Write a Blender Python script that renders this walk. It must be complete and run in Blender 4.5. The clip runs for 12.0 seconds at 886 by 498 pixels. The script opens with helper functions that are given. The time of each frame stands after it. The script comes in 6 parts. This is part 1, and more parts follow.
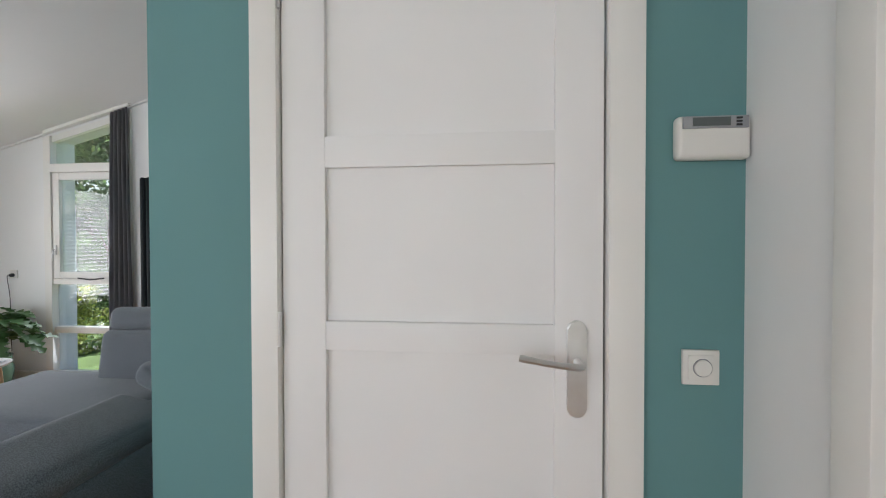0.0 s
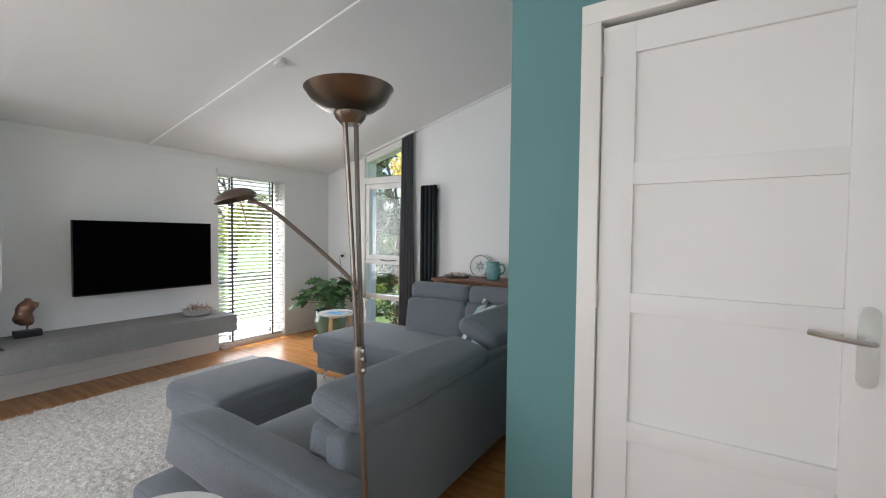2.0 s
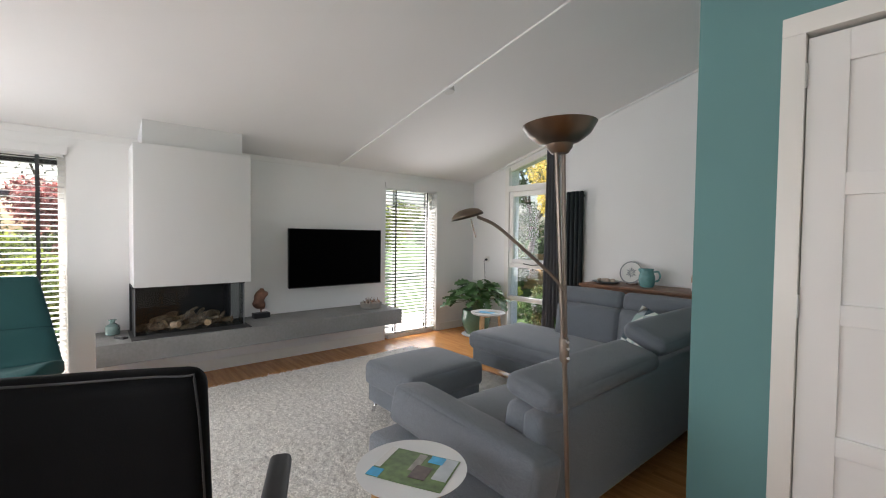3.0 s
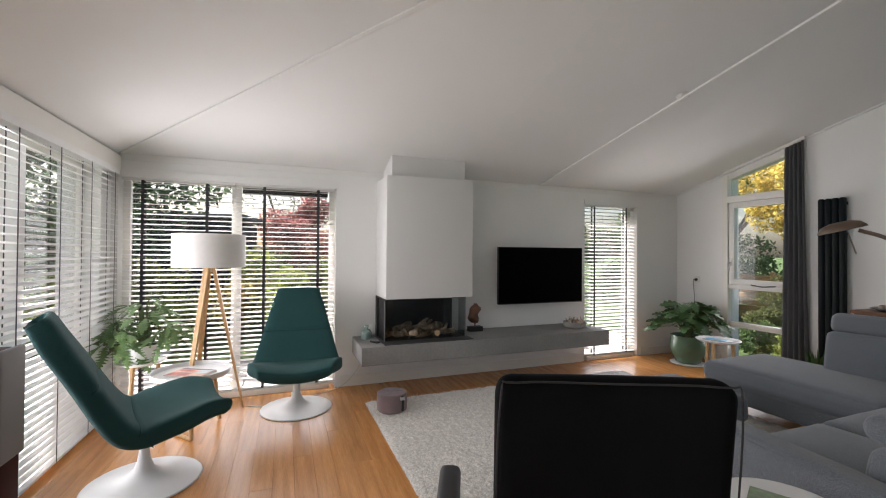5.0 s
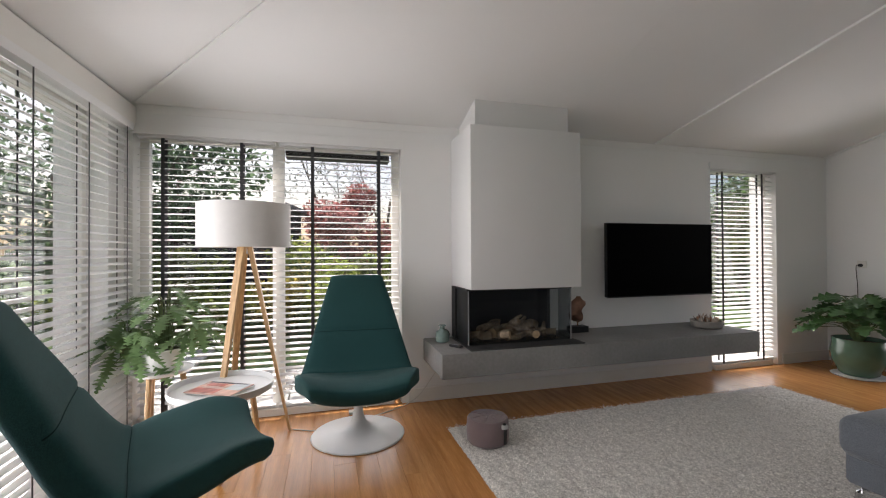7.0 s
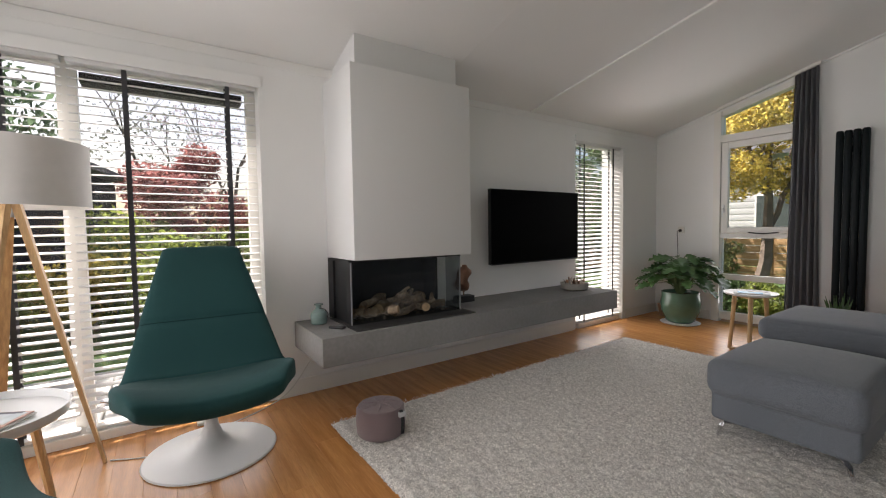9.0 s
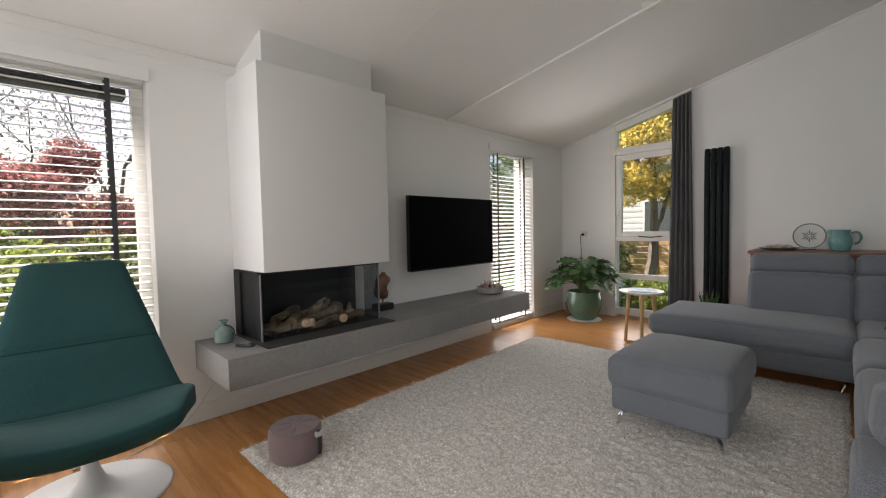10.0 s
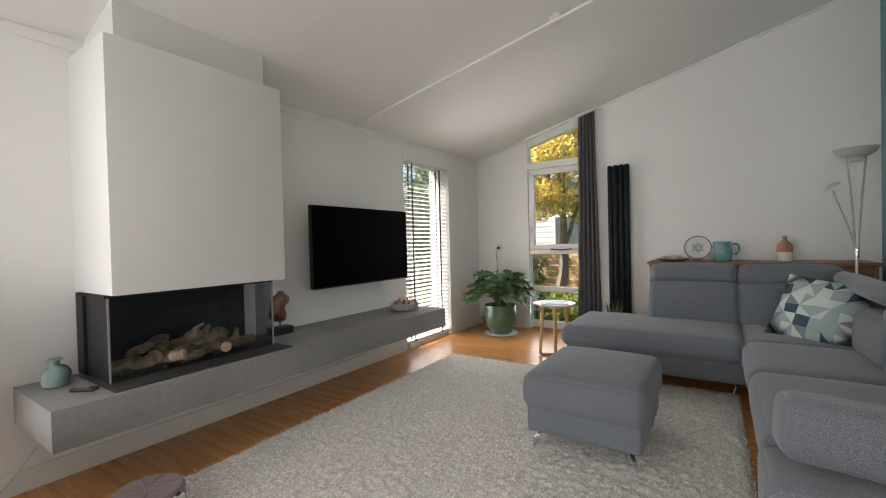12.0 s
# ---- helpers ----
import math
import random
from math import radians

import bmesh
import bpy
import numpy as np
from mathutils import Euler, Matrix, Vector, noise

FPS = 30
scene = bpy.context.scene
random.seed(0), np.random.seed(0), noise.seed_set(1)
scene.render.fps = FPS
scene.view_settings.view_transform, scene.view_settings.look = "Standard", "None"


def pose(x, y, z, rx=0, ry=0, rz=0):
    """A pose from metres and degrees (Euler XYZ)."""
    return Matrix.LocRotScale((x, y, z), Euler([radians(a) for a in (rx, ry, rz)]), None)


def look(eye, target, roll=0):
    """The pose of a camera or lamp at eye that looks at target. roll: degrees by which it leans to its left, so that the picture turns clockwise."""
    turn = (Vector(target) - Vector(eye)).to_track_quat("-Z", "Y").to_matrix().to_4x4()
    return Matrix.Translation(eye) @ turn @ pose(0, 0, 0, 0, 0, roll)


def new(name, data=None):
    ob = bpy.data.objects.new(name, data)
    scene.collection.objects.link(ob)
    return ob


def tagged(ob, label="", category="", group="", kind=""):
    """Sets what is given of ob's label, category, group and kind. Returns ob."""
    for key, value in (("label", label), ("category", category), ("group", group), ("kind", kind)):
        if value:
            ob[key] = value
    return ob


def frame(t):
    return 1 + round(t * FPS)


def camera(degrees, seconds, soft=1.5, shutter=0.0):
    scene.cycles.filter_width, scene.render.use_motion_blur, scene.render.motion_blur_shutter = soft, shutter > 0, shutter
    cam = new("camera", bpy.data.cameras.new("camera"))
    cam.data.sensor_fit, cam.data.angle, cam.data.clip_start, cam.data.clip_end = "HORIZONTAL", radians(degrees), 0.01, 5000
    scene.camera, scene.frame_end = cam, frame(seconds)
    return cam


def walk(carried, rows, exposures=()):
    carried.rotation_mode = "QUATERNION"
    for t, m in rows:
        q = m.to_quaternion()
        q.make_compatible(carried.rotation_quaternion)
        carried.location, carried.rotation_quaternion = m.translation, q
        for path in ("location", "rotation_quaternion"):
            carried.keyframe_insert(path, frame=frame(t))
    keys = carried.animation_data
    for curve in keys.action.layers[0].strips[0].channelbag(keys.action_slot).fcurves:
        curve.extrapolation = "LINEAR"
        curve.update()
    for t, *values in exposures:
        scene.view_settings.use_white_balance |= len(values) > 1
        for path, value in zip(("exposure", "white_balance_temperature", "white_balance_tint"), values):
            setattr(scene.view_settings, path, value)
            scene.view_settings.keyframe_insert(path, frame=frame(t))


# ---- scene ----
cam = camera(93.7, 12.0, soft=1.1)
EXPOSURES = [(0, 2.34, 6010, 15), (1, 2.4, 6010, 15), (2, 2.38, 6020, 16), (3, 2.19, 6250, 17), (5, 1.76, 6400, 19), (6.5, 1.4, 6400, 19), (9, 1.54, 6550, 19), (10.5, 1.85, 6550, 18), (12, 2.0, 6550, 17)]
PATH = [
    (0, (-0.267, -0.277, 1.421), (-0.464, 1.713, 1.389), -0.1),
    (0.5, (-0.269, -0.415, 1.436), (-0.568, 1.562, 1.386), -0.2),
    (1, (-0.291, -0.568, 1.43), (-0.789, 1.368, 1.373), -0.1),
    (1.5, (-0.361, -0.762, 1.421), (-1.137, 1.081, 1.362), 0.4),
    (2, (-0.429, -0.897, 1.423), (-1.513, 0.783, 1.355), 0.6),
    (2.5, (-0.465, -1.071, 1.439), (-1.809, 0.408, 1.365), 0.6),
    (3, (-0.465, -1.3, 1.445), (-1.99, -0.007, 1.387), 0.7),
    (5, (-0.798, -1.962, 1.435), (-2.668, -1.255, 1.458), 0.4),
    (5.5, (-1.049, -2.085, 1.408), (-2.962, -1.502, 1.434), 0.3),
    (6, (-1.338, -2.096, 1.362), (-3.272, -1.589, 1.39), 0.0),
    (6.5, (-1.662, -2.08, 1.306), (-3.599, -1.583, 1.336), -0.2),
    (8.5, (-2.347, -2.033, 1.18), (-4.099, -1.072, 1.094), -0.8),
    (9, (-2.38, -2.056, 1.173), (-4.025, -0.923, 1.073), -0.9),
    (9.5, (-2.397, -2.049, 1.195), (-3.918, -0.755, 1.089), -1.0),
    (10, (-2.389, -2.04, 1.213), (-3.785, -0.611, 1.117), -1.2),
    (10.5, (-2.38, -2.019, 1.222), (-3.664, -0.488, 1.144), -1.3),
    (11, (-2.39, -1.947, 1.235), (-3.586, -0.345, 1.175), -1.3),
    (11.5, (-2.444, -1.833, 1.208), (-3.581, -0.188, 1.166), -1.3),
    (12, (-2.476, -1.791, 1.191), (-3.582, -0.125, 1.159), -1.4),
]
walk(cam, [(t, look(eye, target, roll)) for t, eye, target, roll in PATH], EXPOSURES)

# ---- world, sun, lights ----
SLOPE, EAVE = 0.266, 2.335
XW, YL, YF = -5.375, -3.45, 3.514
YH = YL + 0.06
world = bpy.data.worlds.new("world")
scene.world = world
world.use_nodes = True
wn = world.node_tree
sky = wn.nodes.new("ShaderNodeTexSky")
sky.sky_type, sky.sun_disc = "NISHITA", False
sky.sun_elevation, sky.sun_rotation = radians(48), radians(248)
sky.dust_density, sky.air_density = 3.0, 1.2
wn.links.new(sky.outputs[0], wn.nodes["Background"].inputs[0])
wn.nodes["Background"].inputs[1].default_value = 0.075
sun = new("sun", bpy.data.lights.new("sun", "SUN"))
sun.data.energy, sun.data.angle, sun.data.color = 4.6, radians(0.5), (1.0, 0.95, 0.87)
sun.matrix_world = look((0, 0, 0), (math.cos(radians(48)) * math.cos(radians(22)), math.cos(radians(48)) * math.sin(radians(22)), -math.sin(radians(48))))


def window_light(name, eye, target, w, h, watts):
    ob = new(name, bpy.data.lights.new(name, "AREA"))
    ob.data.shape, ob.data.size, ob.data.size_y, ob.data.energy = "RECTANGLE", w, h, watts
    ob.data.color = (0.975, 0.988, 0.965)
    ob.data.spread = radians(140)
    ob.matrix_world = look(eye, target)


# Area lamps added just inside the openings, standing in for sky light.
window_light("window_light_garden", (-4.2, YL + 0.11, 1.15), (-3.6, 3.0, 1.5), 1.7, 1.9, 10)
# Added fill at terrace bays that are out of view.
window_light("fill_light_unseen_bays", (-1.6, YL + 0.11, 1.55), (-2.2, 3.0, 1.6), 2.6, 1.1, 5.5)
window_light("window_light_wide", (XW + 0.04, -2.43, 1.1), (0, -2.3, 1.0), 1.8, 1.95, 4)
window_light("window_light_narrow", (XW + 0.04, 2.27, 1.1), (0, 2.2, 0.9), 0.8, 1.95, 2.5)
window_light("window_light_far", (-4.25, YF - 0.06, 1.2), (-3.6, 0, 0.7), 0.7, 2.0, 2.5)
# Added fill from behind, in an assumed opening that is never seen.
window_light("fill_light_back", (2.62, -2.1, 1.3), (0, -2.1, 1.3), 2.2, 2.0, 1.0)

# ---- materials ----


def material(name, color, rough=0.6, metal=0.0, vary=0.12, scale=3.0, grain=0.0, grain_scale=200.0, bump=0.0, bump_scale=120.0, bump_dist=0.002, spec=0.5, sheen=0.0, per_object=0.0, stretch=(1, 1, 1), dark=None):
    """Principled paint, cloth or metal, varied at two scales, with fine relief."""
    m = bpy.data.materials.new(name)
    m.use_nodes = True
    nt = m.node_tree
    p = nt.nodes["Principled BSDF"]
    p.inputs["Roughness"].default_value = rough
    p.inputs["Metallic"].default_value = metal
    p.inputs["Specular IOR Level"].default_value = spec
    if sheen:
        p.inputs["Sheen Weight"].default_value = sheen
    tc = nt.nodes.new("ShaderNodeTexCoord")
    mp = nt.nodes.new("ShaderNodeMapping")
    mp.inputs["Scale"].default_value = stretch
    nt.links.new(tc.outputs["Object"], mp.inputs[0])
    if per_object:
        oj = nt.nodes.new("ShaderNodeObjectInfo")
        sh = nt.nodes.new("ShaderNodeMath")
        sh.operation = "MULTIPLY"
        sh.inputs[1].default_value = 41.0
        nt.links.new(oj.outputs["Random"], sh.inputs[0])
        nt.links.new(sh.outputs[0], mp.inputs["Location"])
    low = dark or tuple(c * (1 - vary) for c in color)
    high = tuple(min(1, c * (1 + vary * 0.6)) for c in color)
    n1 = nt.nodes.new("ShaderNodeTexNoise")
    n1.inputs["Scale"].default_value, n1.inputs["Detail"].default_value = scale, 4
    nt.links.new(mp.outputs[0], n1.inputs["Vector"])
    ramp = nt.nodes.new("ShaderNodeValToRGB")
    ramp.color_ramp.elements[0].position, ramp.color_ramp.elements[1].position = 0.3, 0.7
    ramp.color_ramp.elements[0].color, ramp.color_ramp.elements[1].color = (*low, 1), (*high, 1)
    nt.links.new(n1.outputs["Fac"], ramp.inputs[0])
    out = ramp.outputs[0]
    if grain:
        n2 = nt.nodes.new("ShaderNodeTexNoise")
        n2.inputs["Scale"].default_value, n2.inputs["Detail"].default_value = grain_scale, 3
        nt.links.new(mp.outputs[0], n2.inputs["Vector"])
        r2 = nt.nodes.new("ShaderNodeMapRange")
        r2.inputs[1].default_value, r2.inputs[2].default_value = 0.3, 0.7
        r2.inputs[3].default_value, r2.inputs[4].default_value = 1 - grain, 1 + grain * 0.5
        nt.links.new(n2.outputs["Fac"], r2.inputs[0])
        mx = nt.nodes.new("ShaderNodeVectorMath")
        mx.operation = "SCALE"
        nt.links.new(out, mx.inputs[0])
        nt.links.new(r2.outputs[0], mx.inputs["Scale"])
        out = mx.outputs[0]
    if per_object:
        oi = nt.nodes.new("ShaderNodeObjectInfo")
        r3 = nt.nodes.new("ShaderNodeMapRange")
        r3.inputs[3].default_value, r3.inputs[4].default_value = 1 - per_object, 1 + per_object
        nt.links.new(oi.outputs["Random"], r3.inputs[0])
        m3 = nt.nodes.new("ShaderNodeVectorMath")
        m3.operation = "SCALE"
        nt.links.new(out, m3.inputs[0])
        nt.links.new(r3.outputs[0], m3.inputs["Scale"])
        out = m3.outputs[0]
    nt.links.new(out, p.inputs["Base Color"])
    if bump:
        nb = nt.nodes.new("ShaderNodeTexNoise")
        nb.inputs["Scale"].default_value, nb.inputs["Detail"].default_value = bump_scale, 4
        nt.links.new(mp.outputs[0], nb.inputs["Vector"])
        b = nt.nodes.new("ShaderNodeBump")
        b.inputs["Strength"].default_value, b.inputs["Distance"].default_value = bump, bump_dist
        nt.links.new(nb.outputs["Fac"], b.inputs["Height"])
        nt.links.new(b.outputs[0], p.inputs["Normal"])
    return m


def woven(name, dark, light, scale=260.0, rough=0.95, sheen=0.25):
    """Melange upholstery: two crossed thread waves broken by noise."""
    m = material(name, light, rough, vary=0.1, scale=2.5, spec=0.2, sheen=sheen)
    nt = m.node_tree
    p = nt.nodes["Principled BSDF"]
    base = p.inputs["Base Color"].links[0].from_socket
    tc = nt.nodes.new("ShaderNodeTexCoord")
    n = nt.nodes.new("ShaderNodeTexNoise")
    n.inputs["Scale"].default_value, n.inputs["Detail"].default_value = scale, 2
    nt.links.new(tc.outputs["Object"], n.inputs["Vector"])
    v = nt.nodes.new("ShaderNodeTexVoronoi")
    v.inputs["Scale"].default_value = scale * 0.9
    nt.links.new(tc.outputs["Object"], v.inputs["Vector"])
    r = nt.nodes.new("ShaderNodeMapRange")
    r.inputs[1].default_value, r.inputs[2].default_value = 0.38, 0.62
    nt.links.new(n.outputs["Fac"], r.inputs[0])
    mix = nt.nodes.new("ShaderNodeMix")
    mix.data_type = "RGBA"
    mix.inputs[6].default_value = (*dark, 1)
    nt.links.new(r.outputs[0], mix.inputs[0])
    nt.links.new(base, mix.inputs[7])
    nt.links.new(mix.outputs[2], p.inputs["Base Color"])
    b = nt.nodes.new("ShaderNodeBump")
    b.inputs["Strength"].default_value, b.inputs["Distance"].default_value = 0.35, 0.0015
    nt.links.new(v.outputs["Distance"], b.inputs["Height"])
    nt.links.new(b.outputs[0], p.inputs["Normal"])
    return m


def wood(name, dark, light, rough=0.4, along=(1, 9, 9), per_object=0.0, scale=6.0):
    """Grain lines stretched along one axis, with slow tone changes."""
    m = material(name, light, rough, vary=0.18, scale=scale, stretch=along, dark=dark, grain=0.12, grain_scale=scale * 9, bump=0.06, bump_scale=scale * 8, per_object=per_object)
    return m


def glass_material(name, tint=(1, 1, 1), gloss=0.02):
    m = bpy.data.materials.new(name)
    m.use_nodes = True
    nt = m.node_tree
    nt.nodes.remove(nt.nodes["Principled BSDF"])
    tr, gl, lw, pw, mix = (nt.nodes.new(k) for k in ("ShaderNodeBsdfTransparent", "ShaderNodeBsdfGlossy", "ShaderNodeLayerWeight", "ShaderNodeMapRange", "ShaderNodeMixShader"))
    tr.inputs[0].default_value = (*tint, 1)
    gl.inputs["Roughness"].default_value = gloss
    lw.inputs[0].default_value = 0.12
    pw.inputs[3].default_value, pw.inputs[4].default_value = 0.03, 0.75
    nt.links.new(lw.outputs["Facing"], pw.inputs[0])
    nt.links.new(pw.outputs[0], mix.inputs[0])
    nt.links.new(tr.outputs[0], mix.inputs[1])
    nt.links.new(gl.outputs[0], mix.inputs[2])
    nt.links.new(mix.outputs[0], nt.nodes["Material Output"].inputs[0])
    return m


def leaf_material(name, color, rough=0.45, spread=0.35, glow=0.3):
    m = material(name, color, rough, vary=0.25, scale=6)
    nt = m.node_tree
    p = nt.nodes["Principled BSDF"]
    base = p.inputs["Base Color"].links[0].from_socket
    g = nt.nodes.new("ShaderNodeNewGeometry")
    r = nt.nodes.new("ShaderNodeMapRange")
    r.inputs[3].default_value, r.inputs[4].default_value = 1 - spread, 1 + spread
    nt.links.new(g.outputs["Random Per Island"], r.inputs[0])
    s = nt.nodes.new("ShaderNodeVectorMath")
    s.operation = "SCALE"
    nt.links.new(base, s.inputs[0])
    nt.links.new(r.outputs[0], s.inputs["Scale"])
    nt.links.new(s.outputs[0], p.inputs["Base Color"])
    if glow:
        t = nt.nodes.new("ShaderNodeBsdfTranslucent")
        nt.links.new(s.outputs[0], t.inputs[0])
        mix = nt.nodes.new("ShaderNodeMixShader")
        mix.inputs[0].default_value = glow
        nt.links.new(p.outputs[0], mix.inputs[1])
        nt.links.new(t.outputs[0], mix.inputs[2])
        nt.links.new(mix.outputs[0], nt.nodes["Material Output"].inputs[0])
    return m


M_WALL = material("wall_paint_white", (0.80, 0.80, 0.785), 0.85, vary=0.02, scale=1.2, bump=0.12, bump_scale=260, bump_dist=0.0012)
M_CEIL = material("ceiling_paint", (0.80, 0.795, 0.775), 0.9, vary=0.02, scale=0.9, bump=0.1, bump_scale=220, bump_dist=0.0012)
M_TEAL = material("wall_paint_teal", (0.125, 0.265, 0.268), 0.75, vary=0.035, scale=1.6, bump=0.12, bump_scale=260, bump_dist=0.0012)
M_TRIM = material("trim_paint_white", (0.79, 0.775, 0.73), 0.35, vary=0.025, scale=2, bump=0.03, bump_scale=60)
M_DOOR = material("door_lacquer", (0.80, 0.79, 0.77), 0.58, vary=0.02, scale=1.5, bump=0.04, bump_scale=90)
M_STUCCO = material("chimney_plaster", (0.70, 0.70, 0.69), 0.88, vary=0.02, scale=1.0, bump=0.2, bump_scale=180, bump_dist=0.0015)
M_CONCRETE = material("concrete_grey", (0.25, 0.247, 0.24), 0.75, vary=0.16, scale=2.2, grain=0.1, grain_scale=40, bump=0.15, bump_scale=70)
M_STEELBLACK = material("black_steel", (0.012, 0.012, 0.013), 0.45, vary=0.2, scale=8, spec=0.4)
M_SOOT = material("fire_chamber", (0.008, 0.008, 0.009), 0.5, vary=0.3, scale=5)
M_SLATE = material("hearth_slate", (0.035, 0.034, 0.034), 0.6, vary=0.3, scale=9, bump=0.2, bump_scale=80)
M_SCREEN = material("tv_screen", (0.001, 0.001, 0.0012), 0.5, vary=0.1, scale=2, spec=0.02)
M_TVCASE = material("tv_case", (0.008, 0.008, 0.009), 0.4, vary=0.1)
M_LOG = material("fire_log", (0.40, 0.30, 0.20), 0.9, vary=0.5, scale=14, grain=0.35, grain_scale=60, bump=0.8, bump_scale=35, bump_dist=0.01, dark=(0.13, 0.09, 0.06))
M_LOGEND = material("log_end", (0.33, 0.23, 0.13), 0.85, vary=0.3, scale=30)
M_ASH = material("ember_chips", (0.16, 0.13, 0.10), 0.95, vary=0.5, scale=30)
M_OAK = wood("floor_oak", (0.46, 0.195, 0.056), (0.60, 0.285, 0.09), 0.27, along=(0.7, 9, 9), per_object=0.06, scale=2.6)
M_OAKBED = material("floor_gap", (0.26, 0.12, 0.04), 0.7)
M_LEGOAK = wood("oak_leg", (0.42, 0.25, 0.11), (0.60, 0.39, 0.19), 0.5, along=(9, 9, 1.2), scale=7)
M_TOPOAK = wood("oak_worktop", (0.50, 0.34, 0.17), (0.66, 0.48, 0.27), 0.45, along=(1, 9, 9), scale=6)
M_WALNUT = wood("walnut", (0.11, 0.045, 0.02), (0.25, 0.115, 0.055), 0.4, along=(1, 10, 10), scale=6)
M_MAHOGANY = material("brown_leather", (0.055, 0.014, 0.011), 0.6, spec=0.1, vary=0.25, scale=5, bump=0.15, bump_scale=150)
M_GREYPANEL = material("grey_panel", (0.22, 0.22, 0.225), 0.6, vary=0.06, scale=4)
M_SOFA = woven("sofa_grey_weave", (0.10, 0.114, 0.131), (0.225, 0.244, 0.27), scale=330)
M_GREEN = woven("lounge_chair_felt", (0.011, 0.038, 0.040), (0.027, 0.094, 0.092), scale=420, sheen=0.04)
M_GREENSEAM = material("lounge_chair_seam", (0.008, 0.027, 0.028), 0.95, vary=0.1, spec=0.1)
M_WHITEMETAL = material("white_lacquered_metal", (0.74, 0.74, 0.73), 0.32, vary=0.03, scale=4)
M_CHROME = material("chrome", (0.72, 0.72, 0.73), 0.14, metal=1.0, vary=0.05)
M_SATIN = material("satin_nickel", (0.66, 0.655, 0.64), 0.3, metal=1.0, vary=0.1, scale=12)
M_BRONZE = material("brushed_bronze", (0.20, 0.16, 0.125), 0.36, metal=1.0, vary=0.15, scale=9)
M_LAMPSTEM = material("aged_nickel", (0.24, 0.20, 0.17), 0.38, metal=1.0, vary=0.12, scale=12)
M_PALEDISH = material("pale_metal_dish", (0.52, 0.52, 0.51), 0.45, vary=0.06)
M_RADIATOR = material("anthracite_radiator", (0.010, 0.014, 0.016), 0.6, vary=0.1, spec=0.2)
M_CURTAIN = woven("curtain_cloth", (0.10, 0.10, 0.11), (0.25, 0.25, 0.265), scale=300)
M_CURTAINLINE = material("curtain_thread", (0.30, 0.30, 0.31), 0.8)
M_SLAT = material("blind_slat_white", (0.80, 0.80, 0.79), 0.45, vary=0.03, scale=5)
M_TAPE = material("blind_tape_grey", (0.055, 0.055, 0.06), 0.9, vary=0.15, scale=40)
M_RUG = material("rug_wool", (0.80, 0.775, 0.72), 1.0, vary=0.24, scale=64, dark=(0.54, 0.515, 0.465), grain=0.4, grain_scale=130, spec=0.1, sheen=0.2)
M_POUF = woven("pouf_mauve", (0.19, 0.14, 0.14), (0.25, 0.19, 0.19), scale=420)
M_BLACKLEATHER = material("black_leather", (0.005, 0.005, 0.0055), 0.7, spec=0.06, vary=0.25, scale=6, bump=0.15, bump_scale=240)
M_GREYPIPE = material("grey_piping", (0.017, 0.0175, 0.019), 0.6, vary=0.1)
M_POTGREEN = material("glazed_green_pot", (0.085, 0.165, 0.11), 0.2, vary=0.2, scale=5, spec=0.6)
M_POTWHITE = material("white_ceramic", (0.72, 0.72, 0.70), 0.35, vary=0.04)
M_TURQ = material("turquoise_glaze", (0.16, 0.36, 0.36), 0.22, vary=0.3, scale=9, spec=0.6)
M_CELADON = material("celadon_glaze", (0.25, 0.36, 0.335), 0.22, vary=0.25, scale=10, spec=0.6)
M_TERRA = material("terracotta", (0.42, 0.22, 0.13), 0.7, vary=0.12, scale=12)
M_SOIL = material("potting_soil", (0.03, 0.022, 0.016), 1.0, vary=0.4, scale=40, bump=0.6, bump_scale=60, bump_dist=0.01)
M_BRONZEART = material("patinated_bronze", (0.24, 0.125, 0.08), 0.35, metal=0.55, vary=0.5, scale=9, dark=(0.07, 0.04, 0.03))
M_STONEBOWL = material("stone_bowl", (0.33, 0.31, 0.28), 0.85, vary=0.15, scale=18, bump=0.2)
M_SHELL = material("pale_stone", (0.55, 0.45, 0.37), 0.7, vary=0.25, scale=14)
M_PLATEBLUE = material("plate_grey", (0.14, 0.16, 0.18), 0.3, vary=0.1)
M_PLATEWHITE = material("plate_white", (0.66, 0.67, 0.64), 0.25, vary=0.05)
M_SHADE = material("lamp_shade_linen", (0.74, 0.72, 0.69), 0.9, vary=0.03, scale=20, bump=0.15, bump_scale=300)
M_PLASTIC = material("white_plastic", (0.72, 0.71, 0.66), 0.4, vary=0.02)
M_PLASTICGREY = material("grey_plastic", (0.30, 0.31, 0.32), 0.4)
M_LCD = material("lcd_display", (0.10, 0.115, 0.11), 0.2)
M_BLACKPLASTIC = material("black_plastic", (0.015, 0.015, 0.016), 0.45)
M_CABLE = material("white_cable", (0.65, 0.64, 0.60), 0.5)
M_LEAFDARK = leaf_material("houseplant_leaf", (0.07, 0.155, 0.05), 0.35, glow=0.2)
M_LEAFGREY = leaf_material("fern_leaf", (0.18, 0.29, 0.12), 0.5, glow=0.4)
M_STEM = material("plant_stem", (0.10, 0.14, 0.05), 0.6)
M_GLASS = glass_material("window_glass", (0.885, 0.895, 0.89))
M_FIREGLASS = glass_material("fire_glass", (0.80, 0.82, 0.82))
M_CLEAR = glass_material("vase_glass", (0.93, 0.96, 0.95))
M_PAPER = material("magazine_paper", (0.66, 0.65, 0.62), 0.45, vary=0.05)

# ---- mesh helpers ----


